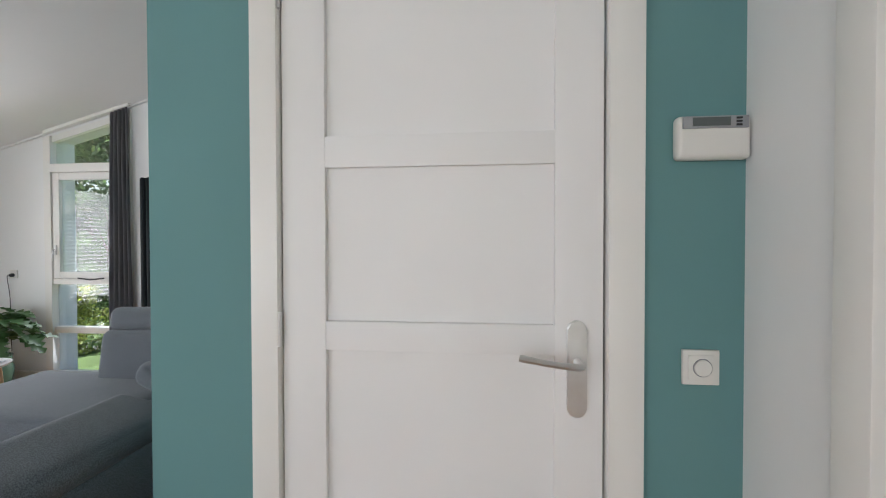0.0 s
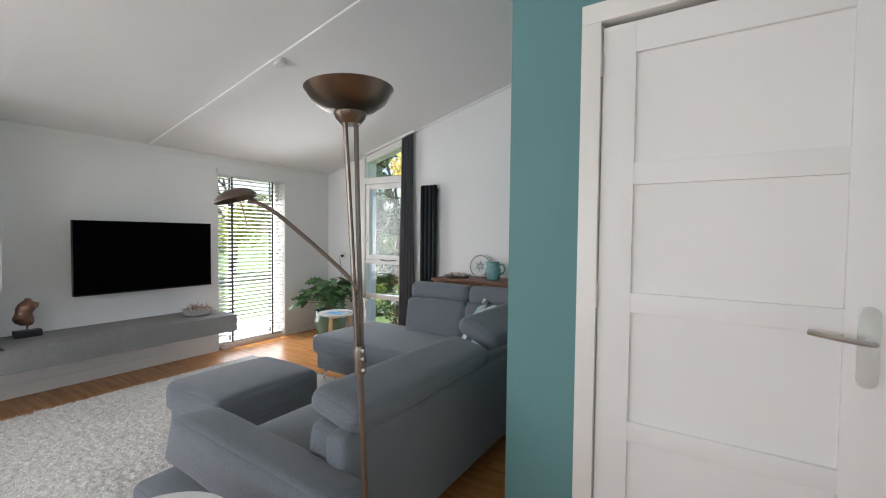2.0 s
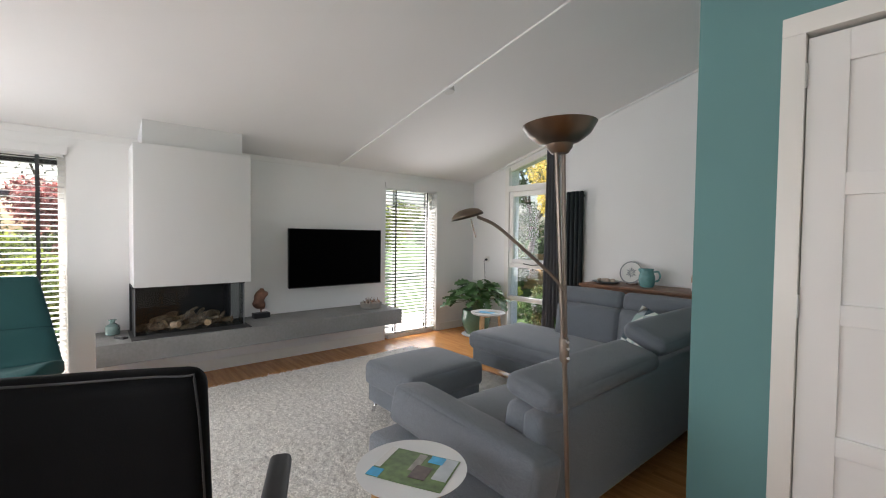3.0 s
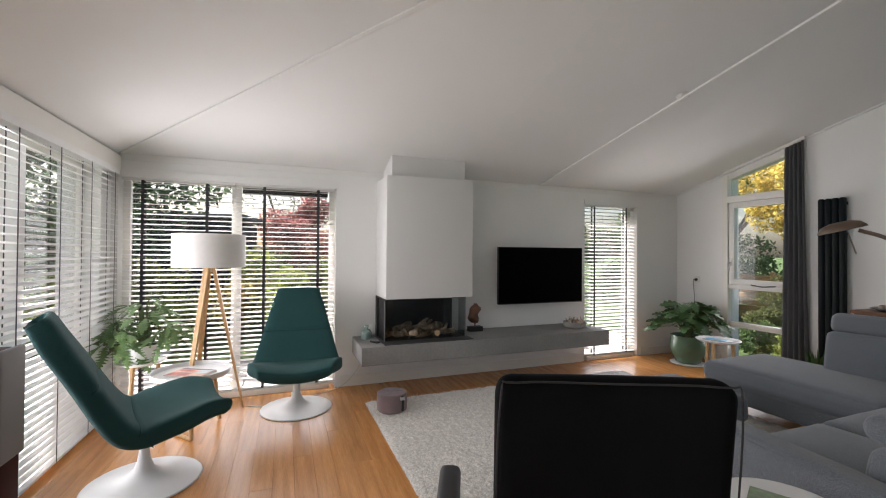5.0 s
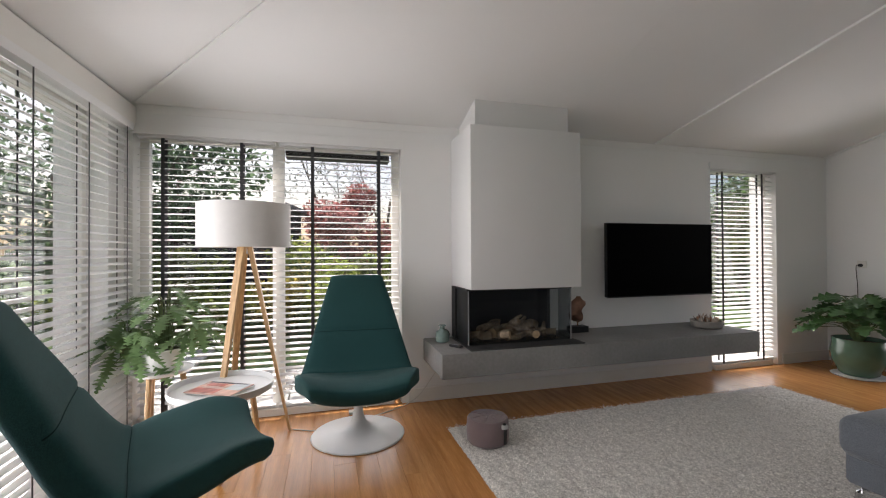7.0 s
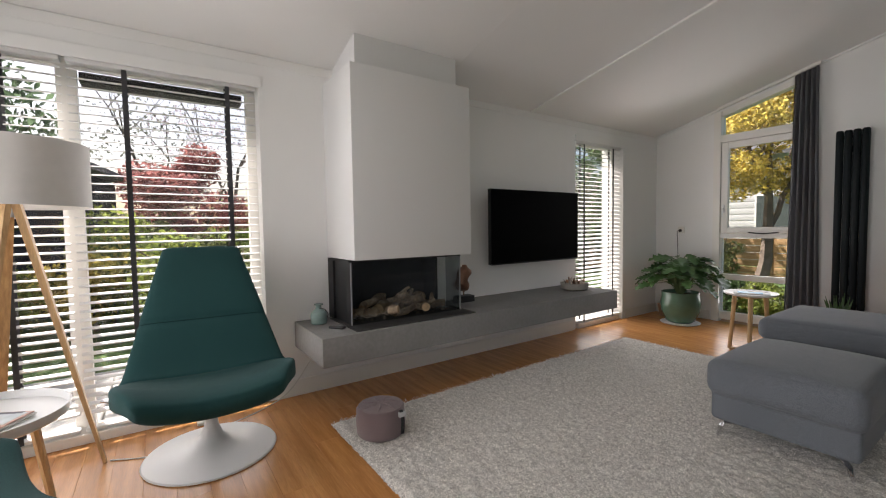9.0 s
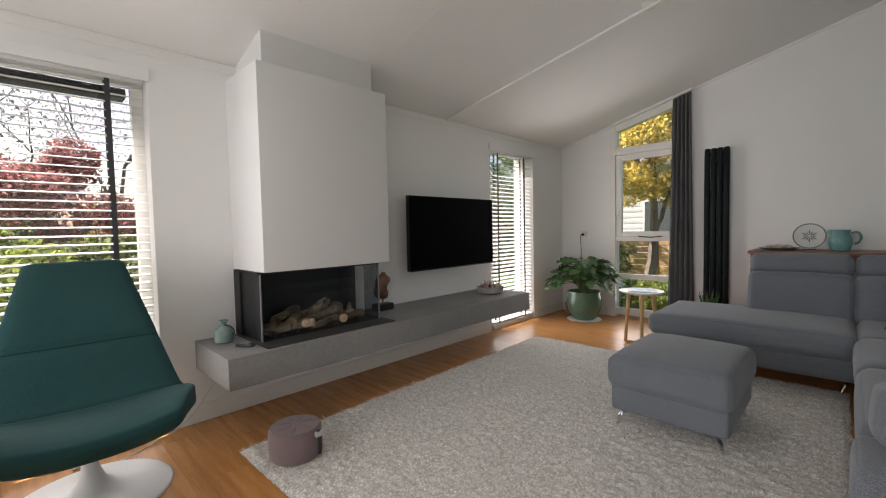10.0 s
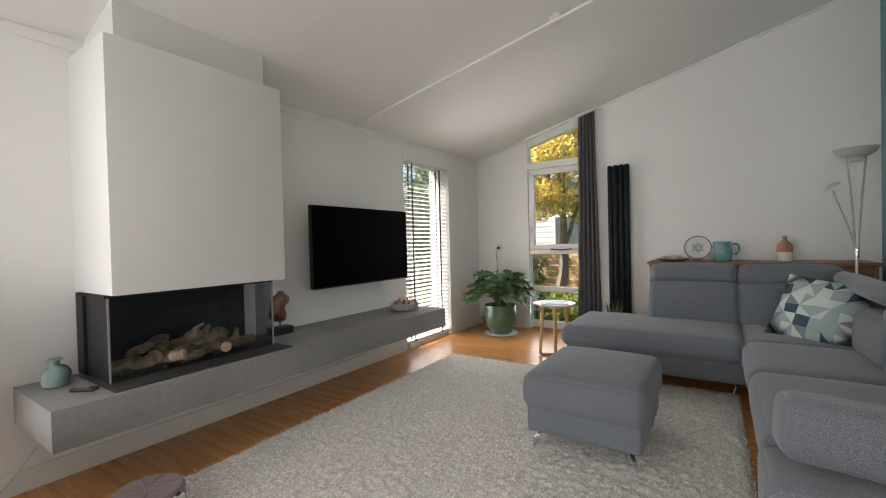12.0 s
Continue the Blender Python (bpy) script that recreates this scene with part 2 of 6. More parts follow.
def thing(name, m, label="", category="", group=""):
    ob = new(name)
    ob.empty_display_size = 0.1
    ob.matrix_world = m
    return tagged(ob, label, category, group)


def to_mesh(name, bm, mat, smooth=True, angle=40):
    bmesh.ops.recalc_face_normals(bm, faces=bm.faces)
    me = bpy.data.meshes.new(name)
    bm.to_mesh(me)
    bm.free()
    for m in mat if isinstance(mat, (list, tuple)) else [mat]:
        me.materials.append(m)
    if smooth:
        me.shade_smooth()
        me.set_sharp_from_angle(angle=radians(angle))
    return me


def part(name, bm, mat, parent=None, label="", smooth=True, angle=40):
    """One mesh object, under a thing or a part, or by itself."""
    ob = new(name, to_mesh(name, bm, mat, smooth, angle))
    if parent:
        ob.parent = parent
    if label:
        ob["label"] = label
    return ob


def structure(name, bm, mat, label, category, smooth=False):
    return tagged(part(name, bm, mat, smooth=smooth), label, category, "", "structure")


def box(bm, lo, hi, bevel=0.0, seg=2, mat=0):
    vs = bmesh.ops.create_cube(bm, size=1)["verts"]
    for v in vs:
        v.co = Vector([(l + h) / 2 + c * (h - l) for l, h, c in zip(lo, hi, v.co)])
    faces = {f for v in vs for f in v.link_faces}
    for f in faces:
        f.material_index = mat
    if bevel:
        edges = list({e for v in vs for e in v.link_edges})
        bmesh.ops.bevel(bm, geom=edges, offset=bevel, segments=seg, affect="EDGES", profile=0.6, clamp_overlap=True)
    return bm


def boxed(lo, hi, bevel=0.0, seg=2):
    return box(bmesh.new(), lo, hi, bevel, seg)


def prism(bm, poly, axis, a, b):
    """Extrude a polygon of (u, v) pairs along an axis from a to b."""
    def put(u, v, w):
        return {"x": (w, u, v), "y": (u, w, v), "z": (u, v, w)}[axis]
    lo = [bm.verts.new(put(u, v, a)) for u, v in poly]
    hi = [bm.verts.new(put(u, v, b)) for u, v in poly]
    bm.faces.new(lo)
    bm.faces.new(hi[::-1])
    for i in range(len(poly)):
        j = (i + 1) % len(poly)
        bm.faces.new((lo[i], hi[i], hi[j], lo[j]))
    return bm


def lathe(profile, n=32, bm=None, at=(0, 0, 0)):
    """Turn (radius, z) pairs about the z axis through at."""
    bm = bm or bmesh.new()
    rings = []
    for r, z in profile:
        if r < 1e-5:
            rings.append([bm.verts.new((at[0], at[1], at[2] + z))])
        else:
            rings.append([bm.verts.new((at[0] + r * math.cos(2 * math.pi * k / n), at[1] + r * math.sin(2 * math.pi * k / n), at[2] + z)) for k in range(n)])
    for a, b in zip(rings, rings[1:]):
        for k in range(n):
            j = (k + 1) % n
            if len(a) == 1 and len(b) == 1:
                continue
            if len(a) == 1:
                bm.faces.new((a[0], b[k], b[j]))
            elif len(b) == 1:
                bm.faces.new((a[k], b[0], a[j]))
            else:
                bm.faces.new((a[k], b[k], b[j], a[j]))
    return bm


def tube(points, radius, n=10, bm=None, flat=1.0):
    """A rod along points; radius is one number or one per point."""
    bm = bm or bmesh.new()
    pts = [Vector(p) for p in points]
    rad = radius if isinstance(radius, (list, tuple)) else [radius] * len(pts)
    rings = []
    for i, p in enumerate(pts):
        d = (pts[min(i + 1, len(pts) - 1)] - pts[max(i - 1, 0)]).normalized()
        up = Vector((0, 0, 1)) if abs(d.z) < 0.9 else Vector((1, 0, 0))
        s = d.cross(up).normalized()
        t = s.cross(d)
        rings.append([bm.verts.new(p + rad[i] * (math.cos(2 * math.pi * k / n) * s + flat * math.sin(2 * math.pi * k / n) * t)) for k in range(n)])
    for a, b in zip(rings, rings[1:]):
        for k in range(n):
            bm.faces.new((a[k], a[(k + 1) % n], b[(k + 1) % n], b[k]))
    bm.faces.new(rings[0])
    bm.faces.new(rings[-1][::-1])
    return bm


def smooth_path(points, per=6):
    """Catmull-Rom points through the given ones."""
    p = [Vector(q) for q in points]
    p = [2 * p[0] - p[1], *p, 2 * p[-1] - p[-2]]
    out = []
    for i in range(1, len(p) - 2):
        for k in range(per):
            t = k / per
            out.append(0.5 * (2 * p[i] + (p[i + 1] - p[i - 1]) * t + (2 * p[i - 1] - 5 * p[i] + 4 * p[i + 1] - p[i + 2]) * t * t + (3 * p[i] - p[i - 1] - 3 * p[i + 1] + p[i + 2]) * t ** 3))
    return [*out, p[-2]]


def cushion(lo, hi, r, puff=(0, 0, 0), wrinkle=0.0, mid=8, k=4, bm=None):
    """A rounded block whose faces swell outwards by puff along each axis."""
    bm = bm or bmesh.new()
    size = [h - l for l, h in zip(lo, hi)]
    cen = Vector([(l + h) / 2 for l, h in zip(lo, hi)])
    axes = []
    for s in size:
        rr = min(r, s / 2 - 1e-4)
        side = [-s / 2 + rr * (1 - math.cos(math.pi / 2 * i / k)) for i in range(k)]
        inner = [-(s / 2 - rr) + (s - 2 * rr) * i / mid for i in range(mid + 1)]
        axes.append(side + inner + [-c for c in side[::-1]])
    seen = {}

    def vert(p):
        key = tuple(round(c, 5) for c in p)
        if key not in seen:
            q = Vector([max(-(s / 2 - min(r, s / 2 - 1e-4)), min(s / 2 - min(r, s / 2 - 1e-4), c)) for c, s in zip(p, size)])
            d = Vector(p) - q
            o = q + (d.normalized() * r if d.length > 1e-6 else d)
            u = [2 * c / s for c, s in zip(p, size)]
            for a in range(3):
                b, c = (a + 1) % 3, (a + 2) % 3
                o[a] += puff[a] * u[a] * max(0, 1 - u[b] ** 2) ** 0.6 * max(0, 1 - u[c] ** 2) ** 0.6
            o += cen
            if wrinkle:
                o += wrinkle * Vector(noise.noise_vector(o * 5.0))
            seen[key] = bm.verts.new(o)
        return seen[key]

    for a in range(3):
        b, c = (a + 1) % 3, (a + 2) % 3
        for sign in (-1, 1):
            for i in range(len(axes[b]) - 1):
                for j in range(len(axes[c]) - 1):
                    quad = []
                    for di, dj in ((0, 0), (1, 0), (1, 1), (0, 1)):
                        p = [0.0, 0.0, 0.0]
                        p[a], p[b], p[c] = sign * size[a] / 2, axes[b][i + di], axes[c][j + dj]
                        quad.append(vert(p))
                    if len(set(quad)) == 4:
                        try:
                            bm.faces.new(quad)
                        except ValueError:
                            pass
    return bm


def moved(bm, m):
    bm.transform(m)
    return bm


def ceil_z(x, y):
    return EAVE + SLOPE * min(x - XW, y - YH)


# ---- structure ----
T = 0.30
XB, XR, YD, XT = 2.7, 0.335, 0.75, -1.156
bm = boxed((XW - T, YL - T, -0.18), (XB + T, YF + T, -0.016))
structure("floor", bm, M_OAKBED, "subfloor under light oak strip flooring", "floor")

# hipped ceiling: two planes that meet in a diagonal seam from the garden corner
bm = bmesh.new()
top = (YF + T) - YH + XW
c0 = (XW - T - 0.06, YL - T)
hip = [bm.verts.new((x, y, ceil_z(x, y))) for x, y in (c0, (top, YF + T))]
west = bm.verts.new((c0[0], YF + T, ceil_z(c0[0], YF + T)))
east0, east1 = bm.verts.new((XB + T, YL - T, ceil_z(XB + T, YL - T))), bm.verts.new((XB + T, YF + T, ceil_z(XB + T, YF + T)))
bm.faces.new((hip[0], hip[1], west))
bm.faces.new((hip[0], east0, east1, hip[1]))
up = bmesh.ops.extrude_face_region(bm, geom=bm.faces[:])
for v in up["geom"]:
    if isinstance(v, bmesh.types.BMVert):
        v.co.z += 0.22
structure("ceiling", bm, M_CEIL, "white plastered hipped ceiling with narrow seam strips", "ceiling")


def strip(name, a, b, w=0.022, t=0.012):
    """A narrow cover strip that follows the ceiling between two plan points."""
    bm = bmesh.new()
    d = Vector((b[0] - a[0], b[1] - a[1], 0)).normalized()
    s = Vector((-d.y, d.x, 0)) * w / 2
    vs = []
    for p in (a, b):
        for sg in (-1, 1):
            for dz in (-t, 0.004):
                q = Vector((p[0], p[1], ceil_z(*p) + dz)) + sg * s
                vs.append(bm.verts.new(q))
    bmesh.ops.convex_hull(bm, input=vs)
    structure(name, bm, M_CEIL, "white ceiling seam strip", "ceiling trim")


strip("ceiling_seam_1", (XW, 1.105), (top - 1.2, 1.105))
strip("ceiling_seam_2", (XW + 0.02, YH + 0.02), (top - 0.1, YF - 0.1), 0.026, 0.013)
strip("ceiling_seam_3", (XW, -0.07), (-2.05, -0.07), 0.005, 0.0007)
strip("ceiling_edge_far", (XW, YF - 0.015), (-1.17, YF - 0.012), 0.022, 0.02)


def slab_wall(name, axis, a, b, pieces, mat, label):
    bm = bmesh.new()
    for poly in pieces:
        prism(bm, poly, axis, a, b)
    return structure(name, bm, mat, label, "wall")


def rect(u0, u1, v0, v1):
    return [(u0, v0), (u1, v0), (u1, v1), (u0, v1)]


W1, W2, WH = (-3.395, -1.462), (1.815, 2.735), 2.165
slab_wall("wall_west", "x", XW - T, XW, [
    rect(YL - T, W1[0], 0, EAVE), rect(W1[0], W1[1], WH, EAVE), rect(W1[1], W2[0], 0, EAVE), rect(W2[0], W2[1], WH, EAVE), rect(W2[1], YF + T, 0, EAVE)],
    M_WALL, "white painted wall with two floor-length windows")

FX0, FX1 = -4.672, -3.72
cz = lambda x: ceil_z(x, YF)
slab_wall("wall_north", "y", YF, YF + T, [
    [(XW, 0), (FX0, 0), (FX0, cz(FX0)), (XW, cz(XW))],
    [(FX0, cz(FX0) - 0.045), (FX1, cz(FX1) - 0.045), (FX1, cz(FX1)), (FX0, cz(FX0))],
    [(FX1, 0), (XT + 0.1, 0), (XT + 0.1, cz(XT + 0.1)), (FX1, cz(FX1))]], M_WALL, "tall white painted wall under the sloping ceiling")

# Bays three to six are out of view, continued to bring daylight in.
BAYS = [(-5.16, -4.06), (-4.00, -2.92), (-2.86, -1.78), (-1.72, -0.64), (-0.58, 0.50), (0.56, 1.64)]
LH = 2.19
pieces = [rect(XW, BAYS[0][0], 0, EAVE), rect(BAYS[-1][1], XB + T, 0, EAVE)]
for i, (a, b) in enumerate(BAYS):
    pieces.append(rect(a, b, LH, EAVE))
    if i:
        pieces.append(rect(BAYS[i - 1][1], a, 0, EAVE))
slab_wall("wall_south", "y", YL - T, YL, pieces, M_WALL, "white window wall towards the garden terrace")
structure("window_header", boxed((XW + 0.001, YL, 2.165), (1.7, YL + 0.075, 2.31), 0.004), M_TRIM, "white boxed header above the terrace windows", "trim")

cd = lambda y: ceil_z(XT, y)
# teal partition with the door opening, and its return towards the far wall
DX0, DX1, DZ = -0.792, 0.022, 2.215
bm = bmesh.new()
for poly in (rect(XT, DX0 - 0.03, 0, 3.41), rect(DX0 - 0.03, DX1 + 0.03, DZ + 0.03, 3.41), rect(DX1 + 0.03, XR + 0.1, 0, 3.41)):
    prism(bm, poly, "y", YD, YD + 0.10)
structure("wall_door", bm, M_TEAL, "teal painted partition wall with a white panel door", "wall")
bm = bmesh.new()
prism(bm, [(YD + 0.10, 0), (1.12, 0), (1.12, ceil_z(XT + 0.05, 1.12)), (YD + 0.10, ceil_z(XT + 0.05, YD + 0.1))], "x", XT, XT + 0.10)
prism(bm, [(1.12, 0), (YF, 0), (YF, ceil_z(-1.2, YF)), (1.12, ceil_z(-1.2, 1.12))], "x", -1.249, -1.10)
structure("wall_return", bm, M_TEAL, "teal painted return wall behind the sofa", "wall")
bm = bmesh.new()
for poly in (rect(0.43, YD, 0, 3.41), rect(-0.45, 0.43, 2.24, 3.2), rect(-0.75, -0.45, 0, 3.1)):
    prism(bm, poly, "x", XR, XR + 0.10)
structure("wall_hall", bm, M_WALL, "white painted wall beside the teal partition", "wall")
bm = bmesh.new()
prism(bm, [(XR + 0.10, 0), (XB, 0), (XB, 3.03), (XR + 0.10, 3.03)], "y", -0.75, -0.65)
structure("wall_kitchen", bm, M_WALL, "plain white wall", "wall")
# Unseen closing wall; its opening is added to let light in from behind.
bm = bmesh.new()
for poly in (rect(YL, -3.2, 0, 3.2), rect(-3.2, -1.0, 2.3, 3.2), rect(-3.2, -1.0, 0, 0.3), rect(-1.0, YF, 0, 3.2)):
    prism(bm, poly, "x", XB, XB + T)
structure("wall_east", bm, M_WALL, "plain unseen white wall with an added window opening", "wall")
bm = bmesh.new()
prism(bm, [(XT + 0.10, 0), (XB, 0), (XB, 3.3), (XT + 0.10, 3.3)], "y", YF, YF + T)
structure("wall_north_hall", bm, M_WALL, "plain white wall closing the hall", "wall")


def skirting(name, a, b, side, h=0.115, t=0.014):
    lo = [min(a[0], b[0]), min(a[1], b[1]), 0.0]
    hi = [max(a[0], b[0]), max(a[1], b[1]), h]
    i = 0 if a[0] == b[0] else 1
    if side > 0:
        hi[i] += t
    else:
        lo[i] -= t
    structure(name, boxed(lo, hi, 0.004), M_TRIM, "white painted baseboard", "baseboard")


skirting("baseboard_1", (XW, W1[1] + 0.06), (XW, W2[0] - 0.06), 1)
skirting("baseboard_2", (XW, W2[1] + 0.06), (XW, YF), 1)
skirting("baseboard_3", (XW + 0.02, YF), (FX0 - 0.03, YF), -1)
skirting("baseboard_4", (FX1, YF), (XT, YF), -1)
skirting("baseboard_5", (XT, YD), (DX0 - 0.11, YD), -1)

# cornice board along the low wall and the boxed valance over each window
structure("cornice_west", boxed((XW, YL + 0.08, 2.272), (XW + 0.006, YF - 0.002, EAVE - 0.002), 0.003), M_CEIL, "white cornice board under the eaves", "trim")
structure("valance_1", boxed((XW, W1[0] - 0.005, 2.118), (XW + 0.016, W1[1] + 0.012, 2.192), 0.003), M_WALL, "white boxed blind valance", "trim")
structure("valance_2", boxed((XW, W2[0] - 0.014, 2.118), (XW + 0.016, W2[1] + 0.014, 2.19), 0.003), M_WALL, "white boxed blind valance", "trim")


def bar(win, name, axis, lo, hi, bevel=0.004, mat=None):
    return part(name, boxed(lo, hi, bevel), mat or M_TRIM, win)


def west_window(name, y0, y1, mullions, label):
    """Floor-length timber window set back in the low wall."""
    w = tagged(thing(name, pose(XW - 0.12, (y0 + y1) / 2, 0)), label, "window", "", "structure")
    x0, x1 = -0.06, 0.0
    o = (y0 + y1) / 2
    a, b = y0 - o, y1 - o
    part("window_frame", boxed((x0, a, 0.0), (x1, a + 0.06, WH), 0.004), M_TRIM, w)
    part("window_frame", boxed((x0, b - 0.06, 0.0), (x1, b, WH), 0.004), M_TRIM, w)
    part("window_frame", boxed((x0, a + 0.06, WH - 0.06), (x1, b - 0.06, WH), 0.004), M_TRIM, w)
    part("window_sill", boxed((x0, a + 0.06, 0.0), (x1 + 0.115, b - 0.06, 0.055), 0.004), M_TRIM, w)
    edges = [a + 0.06, *[m - o for m in mullions], b - 0.06]
    for m in edges[1:-1]:
        part("mullion", boxed((x0, m - 0.045, 0.055), (x1, m + 0.045, WH - 0.06), 0.004), M_TRIM, w)
    for i, (p, q) in enumerate(zip(edges, edges[1:])):
        p2, q2 = p + (0.045 if i else 0), q - (0.045 if i < len(edges) - 2 else 0)
        g = part("pane", boxed((x0 + 0.025, p2, 0.055), (x0 + 0.031, q2, WH - 0.06)), M_GLASS, w, smooth=False)
        g.visible_shadow = False
    return w


west_window("window_1", *W1, [-2.435], "white timber floor-length window with two panes")
tagged(part("sunscreen_box", boxed((XW - 0.33, -2.39, 2.055), (XW - 0.21, -1.53, 2.112), 0.006), M_GREYPIPE), "dark grey sunscreen casing outside above the window", "sunscreen casing")
west_window("window_2", *W2, [], "narrow white timber floor-length window")

# terrace windows
for i, (a, b) in enumerate(BAYS):
    w = tagged(thing(f"window_{i + 3}", pose((a + b) / 2, YL - 0.12, 0)), "white timber terrace window with a single pane", "window", "", "structure")
    h = (b - a) / 2
    for u0, u1, v0, v1 in ((-h, -h + 0.055, 0, LH), (h - 0.055, h, 0, LH), (-h + 0.055, h - 0.055, LH - 0.06, LH), (-h + 0.055, h - 0.055, 0, 0.06)):
        part("window_frame", boxed((u0, -0.06, v0), (u1, 0, v1), 0.004), M_TRIM, w)
    part("window_sill", boxed((-h, 0.0, 0.0), (h, 0.12, 0.05), 0.004), M_TRIM, w)
    g = part("pane", boxed((-h + 0.055, -0.035, 0.06), (h - 0.055, -0.029, LH - 0.06)), M_GLASS, w, smooth=False)
    g.visible_shadow = False

# far window: casement over two fixed lights, raked light on top
w = tagged(thing("window_9", pose(0, YF + 0.02, 0)), "white timber window with a raked top light and an opening casement", "window", "", "structure")
YO = 0.055
zl, zr = cz(FX0) - 0.045, cz(FX1) - 0.045
bm = prism(bmesh.new(), [(FX0, 0), (FX0 + 0.075, 0), (FX0 + 0.075, zl + 0.075 * SLOPE), (FX0, zl)], "y", -0.045, YO)
part("window_frame", bm, M_TRIM, w, smooth=False)
bm = prism(bmesh.new(), [(FX1 - 0.075, 0), (FX1, 0), (FX1, zr), (FX1 - 0.075, zr - 0.075 * SLOPE)], "y", -0.045, YO)
part("window_frame", bm, M_TRIM, w, smooth=False)
i0, i1 = FX0 + 0.075, FX1 - 0.075
zi0, zi1 = zl + 0.075 * SLOPE, zr - 0.075 * SLOPE
bm = prism(bmesh.new(), [(i0, zi0 - 0.06), (i1, zi1 - 0.06), (i1, zi1), (i0, zi0)], "y", -0.02, YO)
part("window_frame", bm, M_TRIM, w, smooth=False)
for z0, z1, y0 in ((2.13, 2.215, -0.05), (1.005, 1.06, -0.03), (0.51, 0.575, -0.02), (0.03, 0.12, -0.03)):
    part("transom", boxed((i0, y0, z0), (i1, YO, z1), 0.005), M_TRIM, w)
# casement leaf
for lo, hi in (((i0 + 0.004, -0.03, 1.064), (i0 + 0.075, 0.03, 2.126)), ((i1 - 0.075, -0.03, 1.064), (i1 - 0.004, 0.03, 2.126)), ((i0 + 0.075, -0.03, 2.056), (i1 - 0.075, 0.03, 2.126)), ((i0 + 0.075, -0.03, 1.064), (i1 - 0.075, 0.03, 1.13))):
    part("casement_frame", boxed(lo, hi, 0.006), M_TRIM, w)
for lo, hi in (((i0 + 0.075, 0.0, 1.13), (i1 - 0.075, 0.006, 2.056)), ((i0, 0.02, 0.575), (i1, 0.026, 1.005)), ((i0, 0.02, 0.12), (i1, 0.026, 0.51))):
    part("pane", boxed(lo, hi), M_GLASS, w, smooth=False).visible_shadow = False
bm = prism(bmesh.new(), [(i0, 2.215), (i1, 2.215), (i1, zi1 - 0.06), (i0, zi0 - 0.06)], "y", 0.02, 0.026)
part("pane", bm, M_GLASS, w, smooth=False).visible_shadow = False
bm = tube([(i0 + 0.035, -0.03, 1.35), (i0 + 0.035, -0.06, 1.35), (i0 + 0.035, -0.065, 1.30), (i0 + 0.035, -0.06, 1.24)], [0.009, 0.009, 0.010, 0.007])
box(bm, (i0 + 0.02, -0.042, 1.30), (i0 + 0.05, -0.03, 1.40), 0.004)
part("window_handle", bm, M_WHITEMETAL, w)
bm = tube([(-4.02, -0.05, 1.07), (-4.16, -0.055, 1.055), (-4.30, -0.05, 1.07)], 0.007)
part("casement_stay", bm, M_STEELBLACK, w)


# doors
def panel_door(name, w, h, panels, label):
    """A framed door with recessed flat panels, hinged at local x = 0, front towards -y."""
    d = tagged(thing(name, pose(0, 0, 0)), label, "door", "", "structure")
    bm = bmesh.new()
    st = 0.115
    box(bm, (0, 0, 0), (st, 0.04, h), 0.003)
    box(bm, (w - st, 0, 0), (w, 0.04, h), 0.003)
    rails = [(0.0, panels[0][0])] + [(a[1], b[0]) for a, b in zip(panels, panels[1:])] + [(panels[-1][1], h)]
    for a, b in rails:
        box(bm, (st - 0.001, 0.0006, a), (w - st + 0.001, 0.0394, b), 0.003)
    part("door_frame", bm, M_DOOR, d)
    for a, b in panels:
        part("panel", boxed((st - 0.004, 0.016, a - 0.004), (w - st + 0.004, 0.027, b + 0.004)), M_DOOR, d, smooth=False)
    return d


def door_case(name, x0, x1, h, label):
    c = tagged(thing(name, pose(0, YD, 0)), label, "door frame", "", "structure")
    f = 0.078
    part("jamb", boxed((x0 - f, -0.016, 0), (x0 - 0.006, 0.104, h + 0.006), 0.004), M_TRIM, c)
    part("jamb", boxed((x1 + 0.006, -0.016, 0), (x1 + f + 0.01, 0.104, h + 0.006), 0.004), M_TRIM, c)
    part("head", boxed((x0 - f, -0.0165, h + 0.006), (x1 + f + 0.01, 0.1045, h + f), 0.004), M_TRIM, c)
    return c


door_case("door_frame_1", DX0 + 0.006, DX1 - 0.002, DZ, "cream painted timber door frame in the teal wall")
d = panel_door("door_1", 0.808, 2.195, [(0.115, 0.655), (0.727, 1.135), (1.21, 1.605), (1.685, 2.083)], "closed white door with four recessed panels and a lever handle")
d.matrix_world = pose(DX0 + 0.0035, YD + 0.006, 0.008)
for z in (0.33, 1.19, 2.055):
    part("hinge", tube([(-0.004, -0.012, z - 0.045), (-0.004, -0.012, z + 0.045)], 0.0075, 10), M_SATIN, d, "nickel hinge knuckle")
bm = prism(bmesh.new(), [(0.745 + 0.0235 * math.cos(a), z0 + 0.0235 * math.sin(a)) for z0, a0 in ((1.2, 0.0), (1.01, math.pi)) for a in [a0 + math.pi * k / 10 for k in range(11)]], "y", -0.009, 0.0)
bmesh.ops.bevel(bm, geom=[e for e in bm.edges if abs(e.verts[0].co.y + 0.009) < 1e-5 and abs(e.verts[1].co.y + 0.009) < 1e-5], offset=0.003, segments=2, affect="EDGES")
plate = part("handle_plate", bm, M_SATIN, d, "satin long handle plate")
